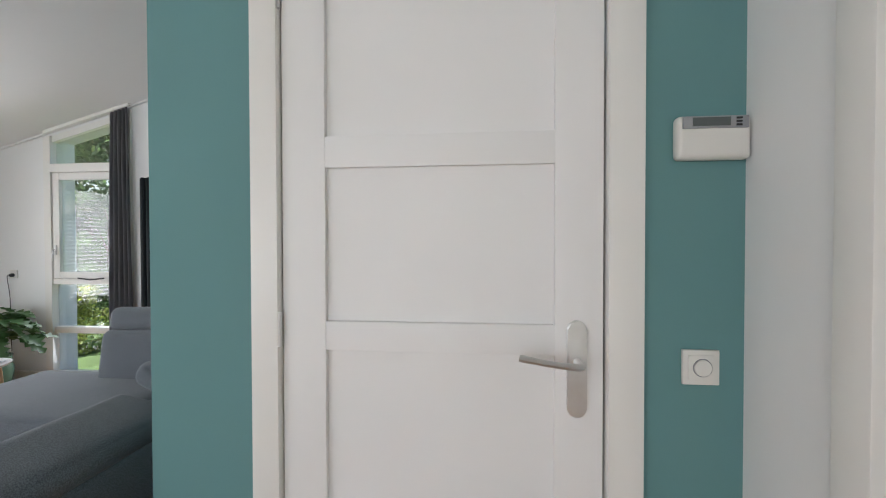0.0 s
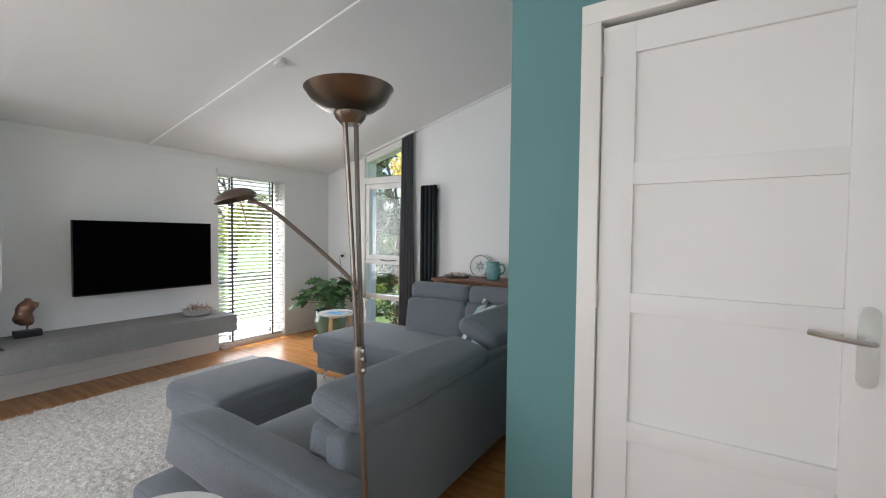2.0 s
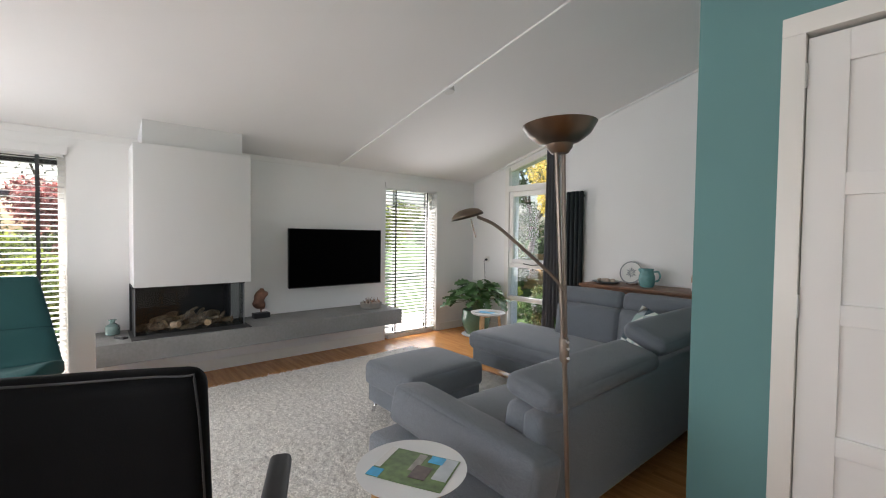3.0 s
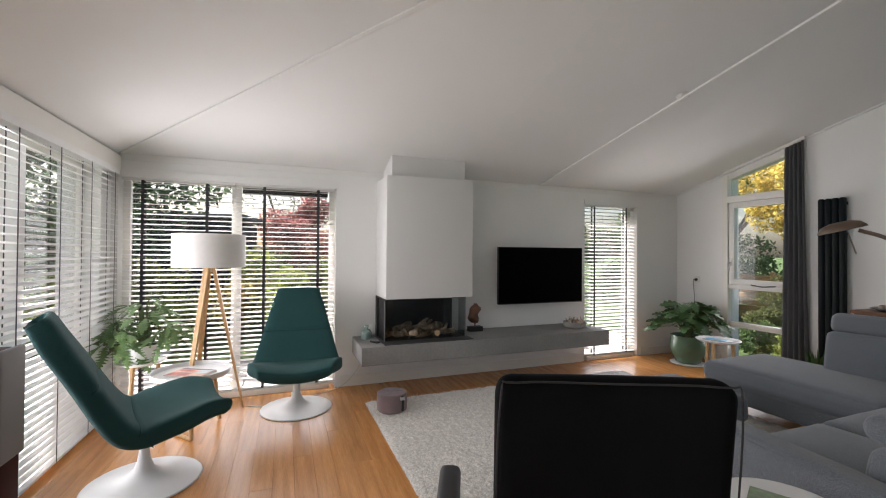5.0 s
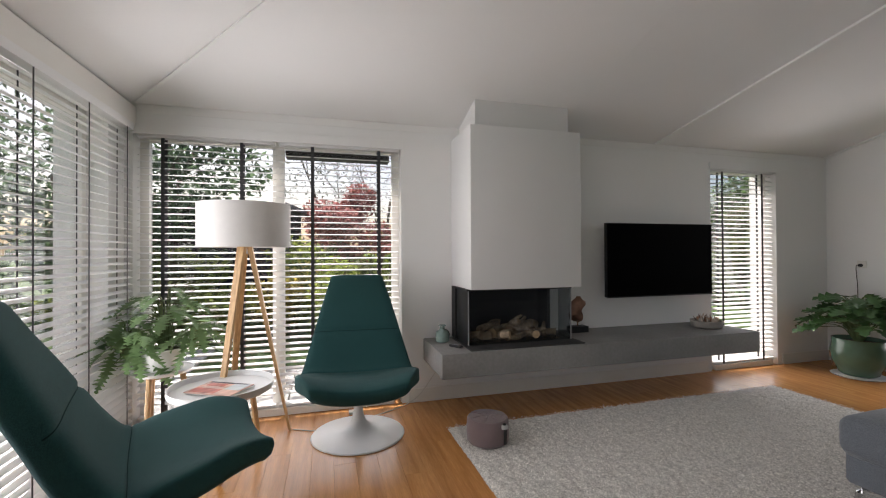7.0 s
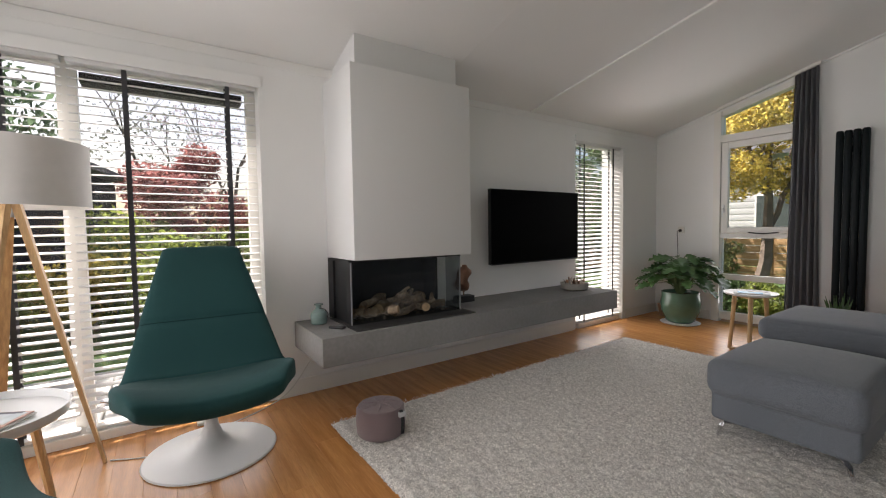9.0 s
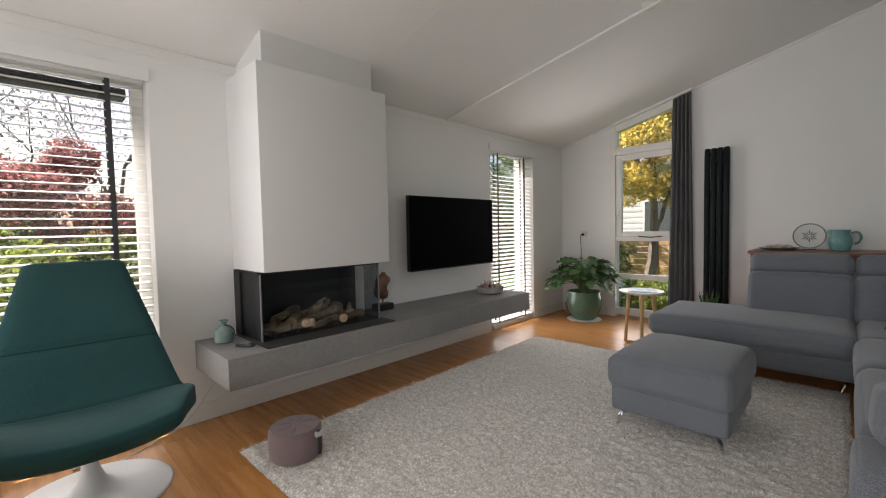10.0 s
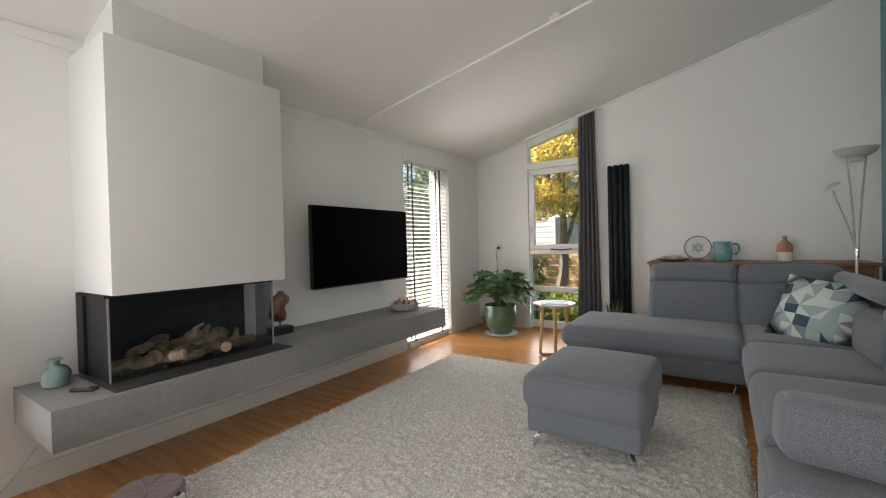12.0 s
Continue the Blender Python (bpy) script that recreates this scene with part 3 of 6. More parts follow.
bm = tube(smooth_path([(0.745, -0.01, 1.125), (0.745, -0.05, 1.125), (0.735, -0.062, 1.126), (0.69, -0.064, 1.13), (0.63, -0.058, 1.138), (0.605, -0.052, 1.142)], 4), [0.011] * 10 + [0.010] * 6 + [0.011] * 5, 10, flat=0.75)
part("lever", bm, M_SATIN, d, "satin door lever")
part("strike_gap", boxed((0.8085, 0.012, 1.03), (0.8105, 0.03, 1.18)), M_SATIN, d)

# second door, in the white side wall
d2 = panel_door("door_2", 0.82, 2.17, [(0.115, 0.655), (0.727, 1.135), (1.21, 1.605), (1.685, 2.06)], "closed white panel door in the side wall")
d2.matrix_world = pose(XR + 0.02, 0.405, 0.008, 0, 0, -90)
c = tagged(thing("door_frame_2", pose(XR, 0, 0)), "cream painted timber door frame in the white wall", "door frame", "", "structure")
part("jamb", boxed((-0.018, 0.41, 0), (0.10, 0.485, 2.20), 0.005), M_TRIM, c)
part("jamb", boxed((-0.018, -0.50, 0), (0.10, -0.42, 2.20), 0.005), M_TRIM, c)
part("head", boxed((-0.0185, -0.50, 2.20), (0.1005, 0.485, 2.275), 0.005), M_TRIM, c)

# ---- blinds ----
PITCH = 0.0478


def slat_mesh(length):
    """A slightly crowned slat along x."""
    bm = bmesh.new()
    prof = [(-0.0255, -0.0028), (-0.013, 0.0), (0, 0.0012), (0.013, 0.0), (0.0255, -0.0028)]
    poly = prof + [(u, v - 0.0028) for u, v in prof[::-1]]
    prism(bm, poly, "x", -length / 2, length / 2)
    return to_mesh("slat", bm, M_SLAT, True, 30)


def blind(m, length, top, bottom, tapes, tilt, label, tape=0.0125):
    """Venetian blind along local x, its room side towards +y."""
    b = thing("venetian_blind", m, label, "blind", "venetian blinds at the windows")
    part("headrail", boxed((-length / 2, -0.032, top - 0.05), (length / 2, 0.032, top), 0.004), M_SLAT, b)
    part("bottom_rail", boxed((-length / 2, -0.03, bottom), (length / 2, 0.03, bottom + 0.018), 0.005), M_SLAT, b)
    me = slat_mesh(length)
    n = int((top - 0.06 - bottom - 0.03) / PITCH)
    for i in range(n):
        s = new("slat", me)
        s.parent = b
        s.matrix_basis = pose(random.uniform(-0.002, 0.002), 0, top - 0.075 - i * PITCH, tilt + random.uniform(-1.2, 1.2), 0, 0)
    for t in tapes:
        bm = boxed((t - tape, 0.029, bottom), (t + tape, 0.0305, top - 0.02))
        box(bm, (t - tape, -0.0305, bottom), (t + tape, -0.029, top - 0.02))
        part("ladder_tape", bm, M_TAPE, b, "dark grey ladder tape", smooth=False)
    return b


LB = "open white venetian blind with grey tapes"
XBL, YBL = XW - 0.052, YL - 0.052
for y0, y1, tapes in ((-3.385, -2.442, (-3.215, -2.687)), (-2.43, -1.470, (-2.172, -1.645))):
    o = (y0 + y1) / 2
    blind(pose(XBL, o, 0, 0, 0, -90), y1 - y0 - 0.012, WH - 0.012, 0.062, [o - t for t in tapes], -8, LB + " in the wide window")
o = (W2[0] + W2[1]) / 2
blind(pose(XBL, o, 0, 0, 0, -90), W2[1] - W2[0] - 0.03, WH - 0.012, 0.062, [o - 2.0, o - 2.56], -18, LB + " in the narrow window")
# The second and third blinds are unseen, added to keep direct sun out.
for a, b in ((-5.335, -2.905), (-2.895, -0.63), (-0.61, 1.66)):
    n = int((b - a - 0.14) / 0.47)
    blind(pose((a + b) / 2, YL + 0.048, 0), b - a, LH - 0.01, 0.03, [(a + 0.10 + 0.47 * i) - (a + b) / 2 for i in range(n + 1)], -14, LB + " before the terrace windows", 0.0055)

# ---- fireplace ----
ch = thing("chimney_breast", pose(XW, -0.55, 0), "white plastered hanging chimney breast with a narrower flue", "chimney breast")
part("breast", boxed((0.0, -0.476, 0.974), (0.508, 0.467, 2.22), 0.004), M_STUCCO, ch)
bm = prism(bmesh.new(), [(0.0, 2.22), (0.415, 2.22), (0.415, EAVE + 0.415 * SLOPE + 0.006), (0.0, EAVE + 0.006)], "y", -0.403, 0.412)
part("flue", bm, M_STUCCO, ch, smooth=False)

bench = thing("hearth_bench", pose(XW, 0.2, 0), "long floating grey concrete hearth bench fixed to the wall", "bench")
part("slab", boxed((0.0, -1.478, 0.353), (0.602, 1.486, 0.531), 0.005), M_CONCRETE, bench)
part("bracket", boxed((0.34, 0.36, 0.325), (0.40, 0.44, 0.353), 0.004), M_SATIN, bench)

fire = thing("gas_fireplace", pose(-5.10, -0.56, 0.531), "three-sided black gas fireplace with glass and ceramic logs", "fireplace")
part("hearth_plate", boxed((-0.20, -0.488, 0.0), (0.295, 0.468, 0.008), 0.002), M_SLATE, fire)
bm = boxed((-0.26, -0.47, 0.008), (-0.235, 0.36, 0.439))
box(bm, (-0.235, 0.335, 0.008), (-0.06, 0.36, 0.439))
box(bm, (-0.235, -0.47, 0.008), (-0.16, -0.445, 0.439))
# Side glass made opaque; the dark interior behind it is put into its black.
part("side_panel", boxed((-0.15, -0.458, 0.008), (0.134, -0.452, 0.425), 0.001), M_STEELBLACK, fire, "dark side glass built as an opaque black panel")
part("chamber", bm, M_SOOT, fire, smooth=False)
part("ceiling_plate", boxed((-0.235, -0.47, 0.425), (0.14, 0.445, 0.4395)), M_SOOT, fire, smooth=False)
for lo, hi in (((0.135, -0.452, 0.008), (0.141, 0.44, 0.425)), ((-0.05, 0.434, 0.008), (0.135, 0.44, 0.425))):
    part("glass", boxed(lo, hi), M_FIREGLASS, fire, smooth=False).visible_shadow = False
for x, y in ((0.138, -0.455), (0.138, 0.437), (-0.15, -0.455)):
    part("glass_post", boxed((x - 0.004, y - 0.004, 0.008), (x + 0.004, y + 0.004, 0.425)), M_STEELBLACK if x < 0 else M_GREYPANEL, fire)
rng = random.Random(5)
for i, (x, y, z, yaw, L, r, pitch) in enumerate(((0.03, -0.30, 0.05, 62, 0.30, 0.034, 10), (0.06, -0.18, 0.05, 20, 0.26, 0.03, 6), (-0.05, -0.12, 0.07, -35, 0.34, 0.036, 8), (0.0, 0.02, 0.10, 55, 0.30, 0.034, 18), (-0.06, 0.10, 0.08, -60, 0.32, 0.036, -8), (0.05, 0.13, 0.05, -10, 0.24, 0.028, 4), (-0.03, -0.22, 0.11, 100, 0.22, 0.026, 14), (0.02, 0.22, 0.06, 80, 0.26, 0.03, 5), (0.055, 0.05, 0.045, 88, 0.30, 0.025, 2), (0.0, -0.05, 0.13, 10, 0.22, 0.024, 20))):
    pts = [(L * (k / 5 - 0.5), rng.uniform(-0.022, 0.022), rng.uniform(-0.015, 0.02)) for k in range(6)]
    bm = tube(smooth_path(pts, 3), [r * rng.uniform(0.8, 1.15) for k in range(16)], 9)
    if i % 2:
        tube([(0.02, 0, 0.0), (0.05, 0.05, 0.04), (0.07, 0.09, 0.055)], [r * 0.7, r * 0.55, r * 0.4], 8, bm)
    for f in bm.faces:
        if len(f.verts) > 6:
            f.material_index = 1
    moved(bm, pose(x, y, z, 0, -pitch, yaw))
    part("log", bm, [M_LOG, M_LOGEND], fire)
bm = bmesh.new()
for i in range(90):
    c = Vector((rng.uniform(-0.15, 0.10), rng.uniform(-0.40, 0.38), 0.012))
    q = bmesh.ops.create_cube(bm, size=rng.uniform(0.008, 0.024), matrix=Matrix.Translation(c) @ Euler((rng.random() * 3, rng.random() * 3, rng.random() * 3)).to_matrix().to_4x4())
tagged(part("ember_bed", bm, M_ASH, fire, smooth=False), kind="stuff")

# television
tv = thing("television", pose(XW, 1.03, 1.178), "large flat black television on the white wall, switched off", "television")
part("case", boxed((0.125, -0.612, -0.345), (0.165, 0.612, 0.345), 0.006), M_TVCASE, tv)
part("screen", boxed((0.165, -0.606, -0.337), (0.1672, 0.606, 0.34)), M_SCREEN, tv, smooth=False)
part("bezel", boxed((0.164, -0.613, -0.349), (0.171, 0.613, -0.3395), 0.002), M_BLACKPLASTIC, tv)
part("wall_bracket", boxed((0.0, -0.2, -0.2), (0.125, 0.2, 0.2), 0.005), M_STEELBLACK, tv)


# things on the bench
def bottle_vase():
    v = thing("ceramic_bottle", pose(-5.20, -1.16, 0.531), "small celadon green glazed bottle on the concrete bench", "bottle")
    part("body", lathe([(0, 0), (0.046, 0), (0.054, 0.008), (0.055, 0.06), (0.05, 0.082), (0.03, 0.095), (0.02, 0.105), (0.019, 0.125), (0.03, 0.130), (0.03, 0.136), (0.015, 0.137), (0.014, 0.11), (0, 0.11)]), M_CELADON, v)
    part("neck_cord", tube(smooth_path([(0.02, 0.0, 0.11), (0.045, 0.03, 0.10), (0.058, 0.045, 0.07), (0.056, 0.04, 0.05)], 4), 0.0035, 6), M_BLACKPLASTIC, v, "black cord round the neck")


bottle_vase()
rc = thing("remote_control", pose(-4.98, -1.11, 0.531, 0, 0, 35), "small black remote control lying on the concrete bench", "remote control")
part("body", cushion((-0.055, -0.022, 0), (0.055, 0.022, 0.018), 0.006, mid=2, k=2), M_BLACKPLASTIC, rc)
for i in range(3):
    for j in range(2):
        part("button", boxed((-0.035 + i * 0.022, -0.011 + j * 0.014, 0.0178), (-0.023 + i * 0.022, -0.003 + j * 0.014, 0.0198), 0.001), M_PLASTICGREY, rc)


def sculpture():
    bm = boxed((-0.085, -0.045, 0.0), (0.085, 0.045, 0.055), 0.003)
    moved(bm, pose(0, 0, 0, 0, 0, 90))
    prof = [(0.005, 0.055), (0.007, 0.085), (0.012, 0.09), (0.035, 0.10), (0.055, 0.13), (0.06, 0.16), (0.048, 0.19), (0.05, 0.215), (0.064, 0.245), (0.06, 0.275), (0.035, 0.295), (0.02, 0.305), (0.012, 0.32), (0, 0.322)]
    first = len(bm.verts)
    lathe(prof, 20, bm)
    bm.verts.ensure_lookup_table()
    for v in bm.verts[first:]:
        if v.co.z > 0.088:
            a = math.atan2(v.co.y, v.co.x)
            v.co.x *= 0.9
            v.co.y *= 1.12
            v.co.y += 0.016 * math.sin(v.co.z * 28) + 0.01 * math.cos(2 * a)
            v.co += 0.012 * Vector(noise.noise_vector(v.co * 16))
    for f in bm.faces:
        f.material_index = 1 if f.calc_center_median().z > 0.0555 else 0
    ob = part("torso_sculpture", bm, [M_BLACKPLASTIC, M_BRONZEART])
    ob.matrix_world = pose(-5.24, 0.125, 0.531)
    tagged(ob, "small patinated bronze abstract sculpture on a black block", "sculpture")


sculpture()


def stone_bowl(m):
    b = thing("decorative_bowl", m, "round stone bowl with pale shells and dried seed heads", "bowl")
    part("bowl", lathe([(0, 0), (0.11, 0), (0.13, 0.012), (0.14, 0.068), (0.13, 0.07), (0.12, 0.05), (0, 0.045)], 36), M_STONEBOWL, b)
    r = random.Random(2)
    for i in range(11):
        a, d = r.random() * 6.28, r.uniform(0.02, 0.10)
        bm = bmesh.new()
        bmesh.ops.create_icosphere(bm, subdivisions=1, radius=r.uniform(0.016, 0.03), matrix=pose(d * math.cos(a), d * math.sin(a), 0.072, r.random() * 90, r.random() * 90, 0) @ Matrix.Diagonal((1.2, 0.8, 0.6, 1)))
        part("shell", bm, [M_SHELL, M_TERRA, M_STONEBOWL][i % 3], b)
    for i in range(26):
        a, d = r.random() * 6.28, r.uniform(0.01, 0.11)
        p = Vector((d * math.cos(a), d * math.sin(a), 0.06))
        part("seed_spike", tube([p, p + Vector((r.uniform(-0.03, 0.03), r.uniform(-0.03, 0.03), r.uniform(0.04, 0.075)))], [0.008, 0.001], 6), M_BRONZEART if i % 2 else M_SHELL, b)


stone_bowl(pose(-5.08, 1.42, 0.531))


# ---- lounge chairs ----
def lounge_chair(m, label, shift):
    """Low swivel chair: one upholstered shell, trapezoid back, winged seat, trumpet foot."""
    c = thing("lounge_chair", m, label, "armchair", "green lounge chairs by the window")
    key = [(-0.485, 1.01, 0.182, 0.06, 0.0), (-0.495, 1.055, 0.195, 0.095, 0.0), (-0.47, 1.035, 0.205, 0.12, 0.0), (-0.415, 0.925, 0.238, 0.13, 0.0), (-0.34, 0.785, 0.277, 0.13, 0.008), (-0.28, 0.67, 0.308, 0.13, 0.012), (-0.205, 0.53, 0.345, 0.135, 0.014), (-0.125, 0.415, 0.375, 0.14, 0.02), (-0.04, 0.372, 0.392, 0.135, 0.04), (0.06, 0.372, 0.395, 0.13, 0.066), (0.18, 0.392, 0.387, 0.125, 0.075), (0.29, 0.412, 0.357, 0.115, 0.082), (0.37, 0.415, 0.312, 0.105, 0.07), (0.415, 0.402, 0.272, 0.095, 0.055)]
    p = smooth_path([(a, b, 0) for a, b, _, _, _ in key], 7)
    q = smooth_path([(w, t, l) for _, _, w, t, l in key], 7)
    nv = 23
    bm = bmesh.new()
    upper, lower = [], []
    for i, (pt, wt) in enumerate(zip(p, q)):
        d = (p[min(i + 1, len(p) - 1)] - p[max(i - 1, 0)]).normalized()
        nrm = Vector((-d.y, d.x, 0))
        if nrm.y < 0 and i > 14:
            nrm = -nrm
        if i <= 14:
            nrm = Vector((0.82, 0.57, 0))
        u, l = [], []
        seam = 0.014 * math.exp(-((i - 35.0) / 0.75) ** 2) + 0.012 * math.exp(-((i - 53.0) / 0.8) ** 2)
        end = min(1.0, 0.55 + 0.45 * min(i, len(p) - 1 - i) / 3)
        for j in range(nv):
            s = math.sin(math.pi * (j / (nv - 1) - 0.5))
            edge = end * (0.38 + 0.62 * (1 - abs(s) ** 7) ** 0.5)
            lift = wt.z * abs(s) ** 2.2
            base = Vector((pt.x + shift, s * wt.x, pt.y))
            up = Vector((nrm.x, 0, nrm.y))
            u.append(bm.verts.new(base + up * (lift + wt.y * 0.5 * edge - seam)))
            l.append(bm.verts.new(base + up * (lift * 0.8 - wt.y * 0.5 * edge)))
        upper.append(u)
        lower.append(l)
    for rows, flip in ((upper, 1), (lower, -1)):
        for a, b in zip(rows, rows[1:]):
            for j in range(nv - 1):
                bm.faces.new((a[j], a[j + 1], b[j + 1], b[j])[::flip])
    for j in (0, nv - 1):
        for i in range(len(p) - 1):
            bm.faces.new((upper[i][j], upper[i + 1][j], lower[i + 1][j], lower[i][j]))
    for i in (0, -1):
        for j in range(nv - 1):
            bm.faces.new((upper[i][j], lower[i][j], lower[i][j + 1], upper[i][j + 1]))
    lines = [[v.co.copy() for v in upper[i]] for i in (35, 53)]
    bmesh.ops.remove_doubles(bm, verts=bm.verts, dist=0.0008)
    shell = part("shell", bm, M_GREEN, c, angle=75)
    for row in lines:
        part("seam", tube(row, 0.003, 6), M_GREENSEAM, shell)
    part("pedestal", lathe([(0, 0), (0.312, 0), (0.318, 0.004), (0.312, 0.011), (0.24, 0.022), (0.16, 0.036), (0.095, 0.058), (0.055, 0.09), (0.036, 0.14), (0.028, 0.20), (0.027, 0.315), (0.05, 0.32), (0, 0.321)], 48), M_WHITEMETAL, c, "white trumpet-shaped metal foot")
    bm = tube([(0.0, -0.02, 0.345), (0.0, -0.41, 0.36), (0.0, -0.455, 0.375)], 0.004, 6)
    part("tilt_lever", bm, M_CHROME, c)
    return c


LC = "dark green lounge chair on a white foot"
lounge_chair(pose(-4.88, -1.855, 0.0, 0, 0, -3), LC + " before the wide window", 0.09)
lounge_chair(pose(-3.89, -2.775, 0.0, 0, 0, 110), LC + " beside the tray table", 0.0)


# tripod lamp
tl = thing("tripod_floor_lamp", pose(-5.085, -2.61, 0.0), "floor lamp with a white drum shade on three oak legs", "floor lamp")
part("shade", lathe([(0.292, 1.30), (0.297, 1.30), (0.297, 1.595), (0.292, 1.595), (0.292, 1.30)], 48), M_SHADE, tl, "white drum lampshade")
for a in range(3):
    d = Vector((math.cos(radians(90 + 120 * a)), math.sin(radians(90 + 120 * a)), 0))
    part("shade_spoke", tube([d * 0.02 + Vector((0, 0, 1.36)), d * 0.293 + Vector((0, 0, 1.58))], 0.003, 6), M_SATIN, tl)
    s = Vector((-d.y, d.x, 0))
    bm = bmesh.new()
    vs = []
    for r, z, w in ((0.028, 1.315, 0.028), (0.29, 0.0, 0.014)):
        for e, f in ((-1, -1), (-1, 1), (1, 1), (1, -1)):
            vs.append(bm.verts.new(d * (r + e * w * 0.55) + s * f * w + Vector((0, 0, z))))
    bmesh.ops.convex_hull(bm, input=vs)
    part("leg", bm, M_LEGOAK, tl, smooth=False)
part("hub", lathe([(0, 1.255), (0.03, 1.255), (0.032, 1.30), (0.02, 1.32), (0.018, 1.38), (0, 1.38)], 20), M_SATIN, tl)


# ---- small tables ----
def tray_table(m, r, h, label, lip=0.035):
    """Round white tray top on splayed oak legs joined by floor runners."""
    t = thing("side_table", m, label, "side table", "white round side tables")
    part("tray", lathe([(0, h - 0.012), (r - 0.02, h - 0.012), (r - 0.004, h + 0.0), (r, h + lip), (r - 0.006, h + lip), (r - 0.012, h + 0.004), (0, h)], 48), M_WHITEMETAL, t, "white lacquered tray top")
    k = r * 0.74
    for a in range(3):
        d = Vector((math.cos(radians(90 + 120 * a)), math.sin(radians(90 + 120 * a)), 0))
        e = Vector((math.cos(radians(210 + 120 * a)), math.sin(radians(210 + 120 * a)), 0))
        part("leg", tube([d * (k * 0.85) + Vector((0, 0, h - 0.012)), d * (k * 1.12) + Vector((0, 0, 0.012))], [0.019, 0.016], 8), M_LEGOAK, t)
        part("rail", tube([d * k * 0.85 + Vector((0, 0, h - 0.03)), e * k * 0.85 + Vector((0, 0, h - 0.03))], 0.012, 8), M_LEGOAK, t)
    part("runner", tube([Vector((math.cos(radians(210)), math.sin(radians(210)), 0)) * k * 1.12 + Vector((0, 0, 0.013)), Vector((math.cos(radians(330)), math.sin(radians(330)), 0)) * k * 1.12 + Vector((0, 0, 0.013))], 0.013, 8), M_LEGOAK, t)
    return t


tray_table(pose(-4.66, -2.66, 0, 0, 0, 40), 0.285, 0.455, "round white tray table on oak legs between the lounge chairs")
tray_table(pose(-5.16, -3.14, 0, 0, 0, 15), 0.19, 0.47, "small round white table on oak legs under the potted fern", 0.012)
tray_table(pose(-3.86, 2.29, 0, 0, 0, 200), 0.205, 0.55, "round white side table on oak legs before the far window", 0.008)
tray_table(pose(-1.69, -0.40, 0.0, 0, 0, 10), 0.205, 0.587, "round white side table beside the sofa arm", 0.005)


def magazine(m, w, d, n, cover, bars, label):
    """A pile of thin magazines with a printed cover."""
    g = thing("magazine", m, label, "magazine")
    r = random.Random(int(w * 1000))
    for i in range(n):
        bm = boxed((-w / 2, -d / 2, i * 0.005), (w / 2, d / 2, i * 0.005 + 0.0045), 0.001, 1)
        moved(bm, pose(r.uniform(-0.008, 0.008), r.uniform(-0.008, 0.008), 0, 0, 0, r.uniform(-9, 9) if i < n - 1 else 0))
        part("booklet", bm, cover if i == n - 1 else M_PAPER, g)
    z = n * 0.005
    for i, (x0, y0, x1, y1, mat) in enumerate(bars):
        part("print", boxed((x0 * w, y0 * d, z - 0.0003), (x1 * w, y1 * d, z + 0.0004 + 0.0003 * i)), mat, g, smooth=False)
    return g


P_GREEN = material("print_green", (0.12, 0.20, 0.06), 0.4, vary=0.5, scale=30)
P_BLUE = material("print_blue", (0.05, 0.42, 0.72), 0.4, vary=0.2, scale=30)
P_GREY = material("print_grey", (0.35, 0.33, 0.28), 0.4, vary=0.4, scale=25)
P_ROOF = material("print_roof", (0.12, 0.085, 0.075), 0.4, vary=0.4, scale=40)
P_RED = material("print_red", (0.50, 0.12, 0.09), 0.4, vary=0.5, scale=20)
P_PINK = material("print_pink", (0.62, 0.38, 0.30), 0.4, vary=0.4, scale=18)
P_DARK = material("print_dark", (0.05, 0.05, 0.07), 0.4)
P_PALE = material("print_pale", (0.55, 0.60, 0.62), 0.4, vary=0.2, scale=15)
magazine(pose(-4.62, -2.66, 0.456, 0, 0, 62), 0.30, 0.21, 4, P_PINK, [(-0.45, -0.45, 0.1, -0.1, P_RED), (0.12, -0.1, 0.45, 0.4, P_PALE), (-0.4, 0.1, 0.0, 0.3, P_RED), (-0.45, 0.36, 0.4, 0.44, P_DARK)], "pile of colourful magazines on the tray table")
magazine(pose(-1.68, -0.40, 0.588, 0, 0, -62), 0.21, 0.29, 1, P_GREEN, [(-0.49, 0.30, 0.2, 0.49, P_PALE), (-0.45, -0.05, 0.1, 0.06, P_GREY), (-0.1, 0.02, 0.30, 0.24, P_ROOF), (-0.48, 0.12, -0.25, 0.32, P_BLUE), (0.25, -0.49, 0.49, -0.32, P_BLUE), (-0.49, -0.49, 0.2, -0.40, M_PAPER)], "garden brochure with green and blue cover on the side table")
magazine(pose(-3.85, 2.29, 0.551, 0, 0, 20), 0.26, 0.20, 2, P_PALE, [(-0.4, -0.4, 0.3, 0.1, P_BLUE), (-0.1, 0.15, 0.45, 0.42, P_GREY)], "pale blue magazines on the round side table")


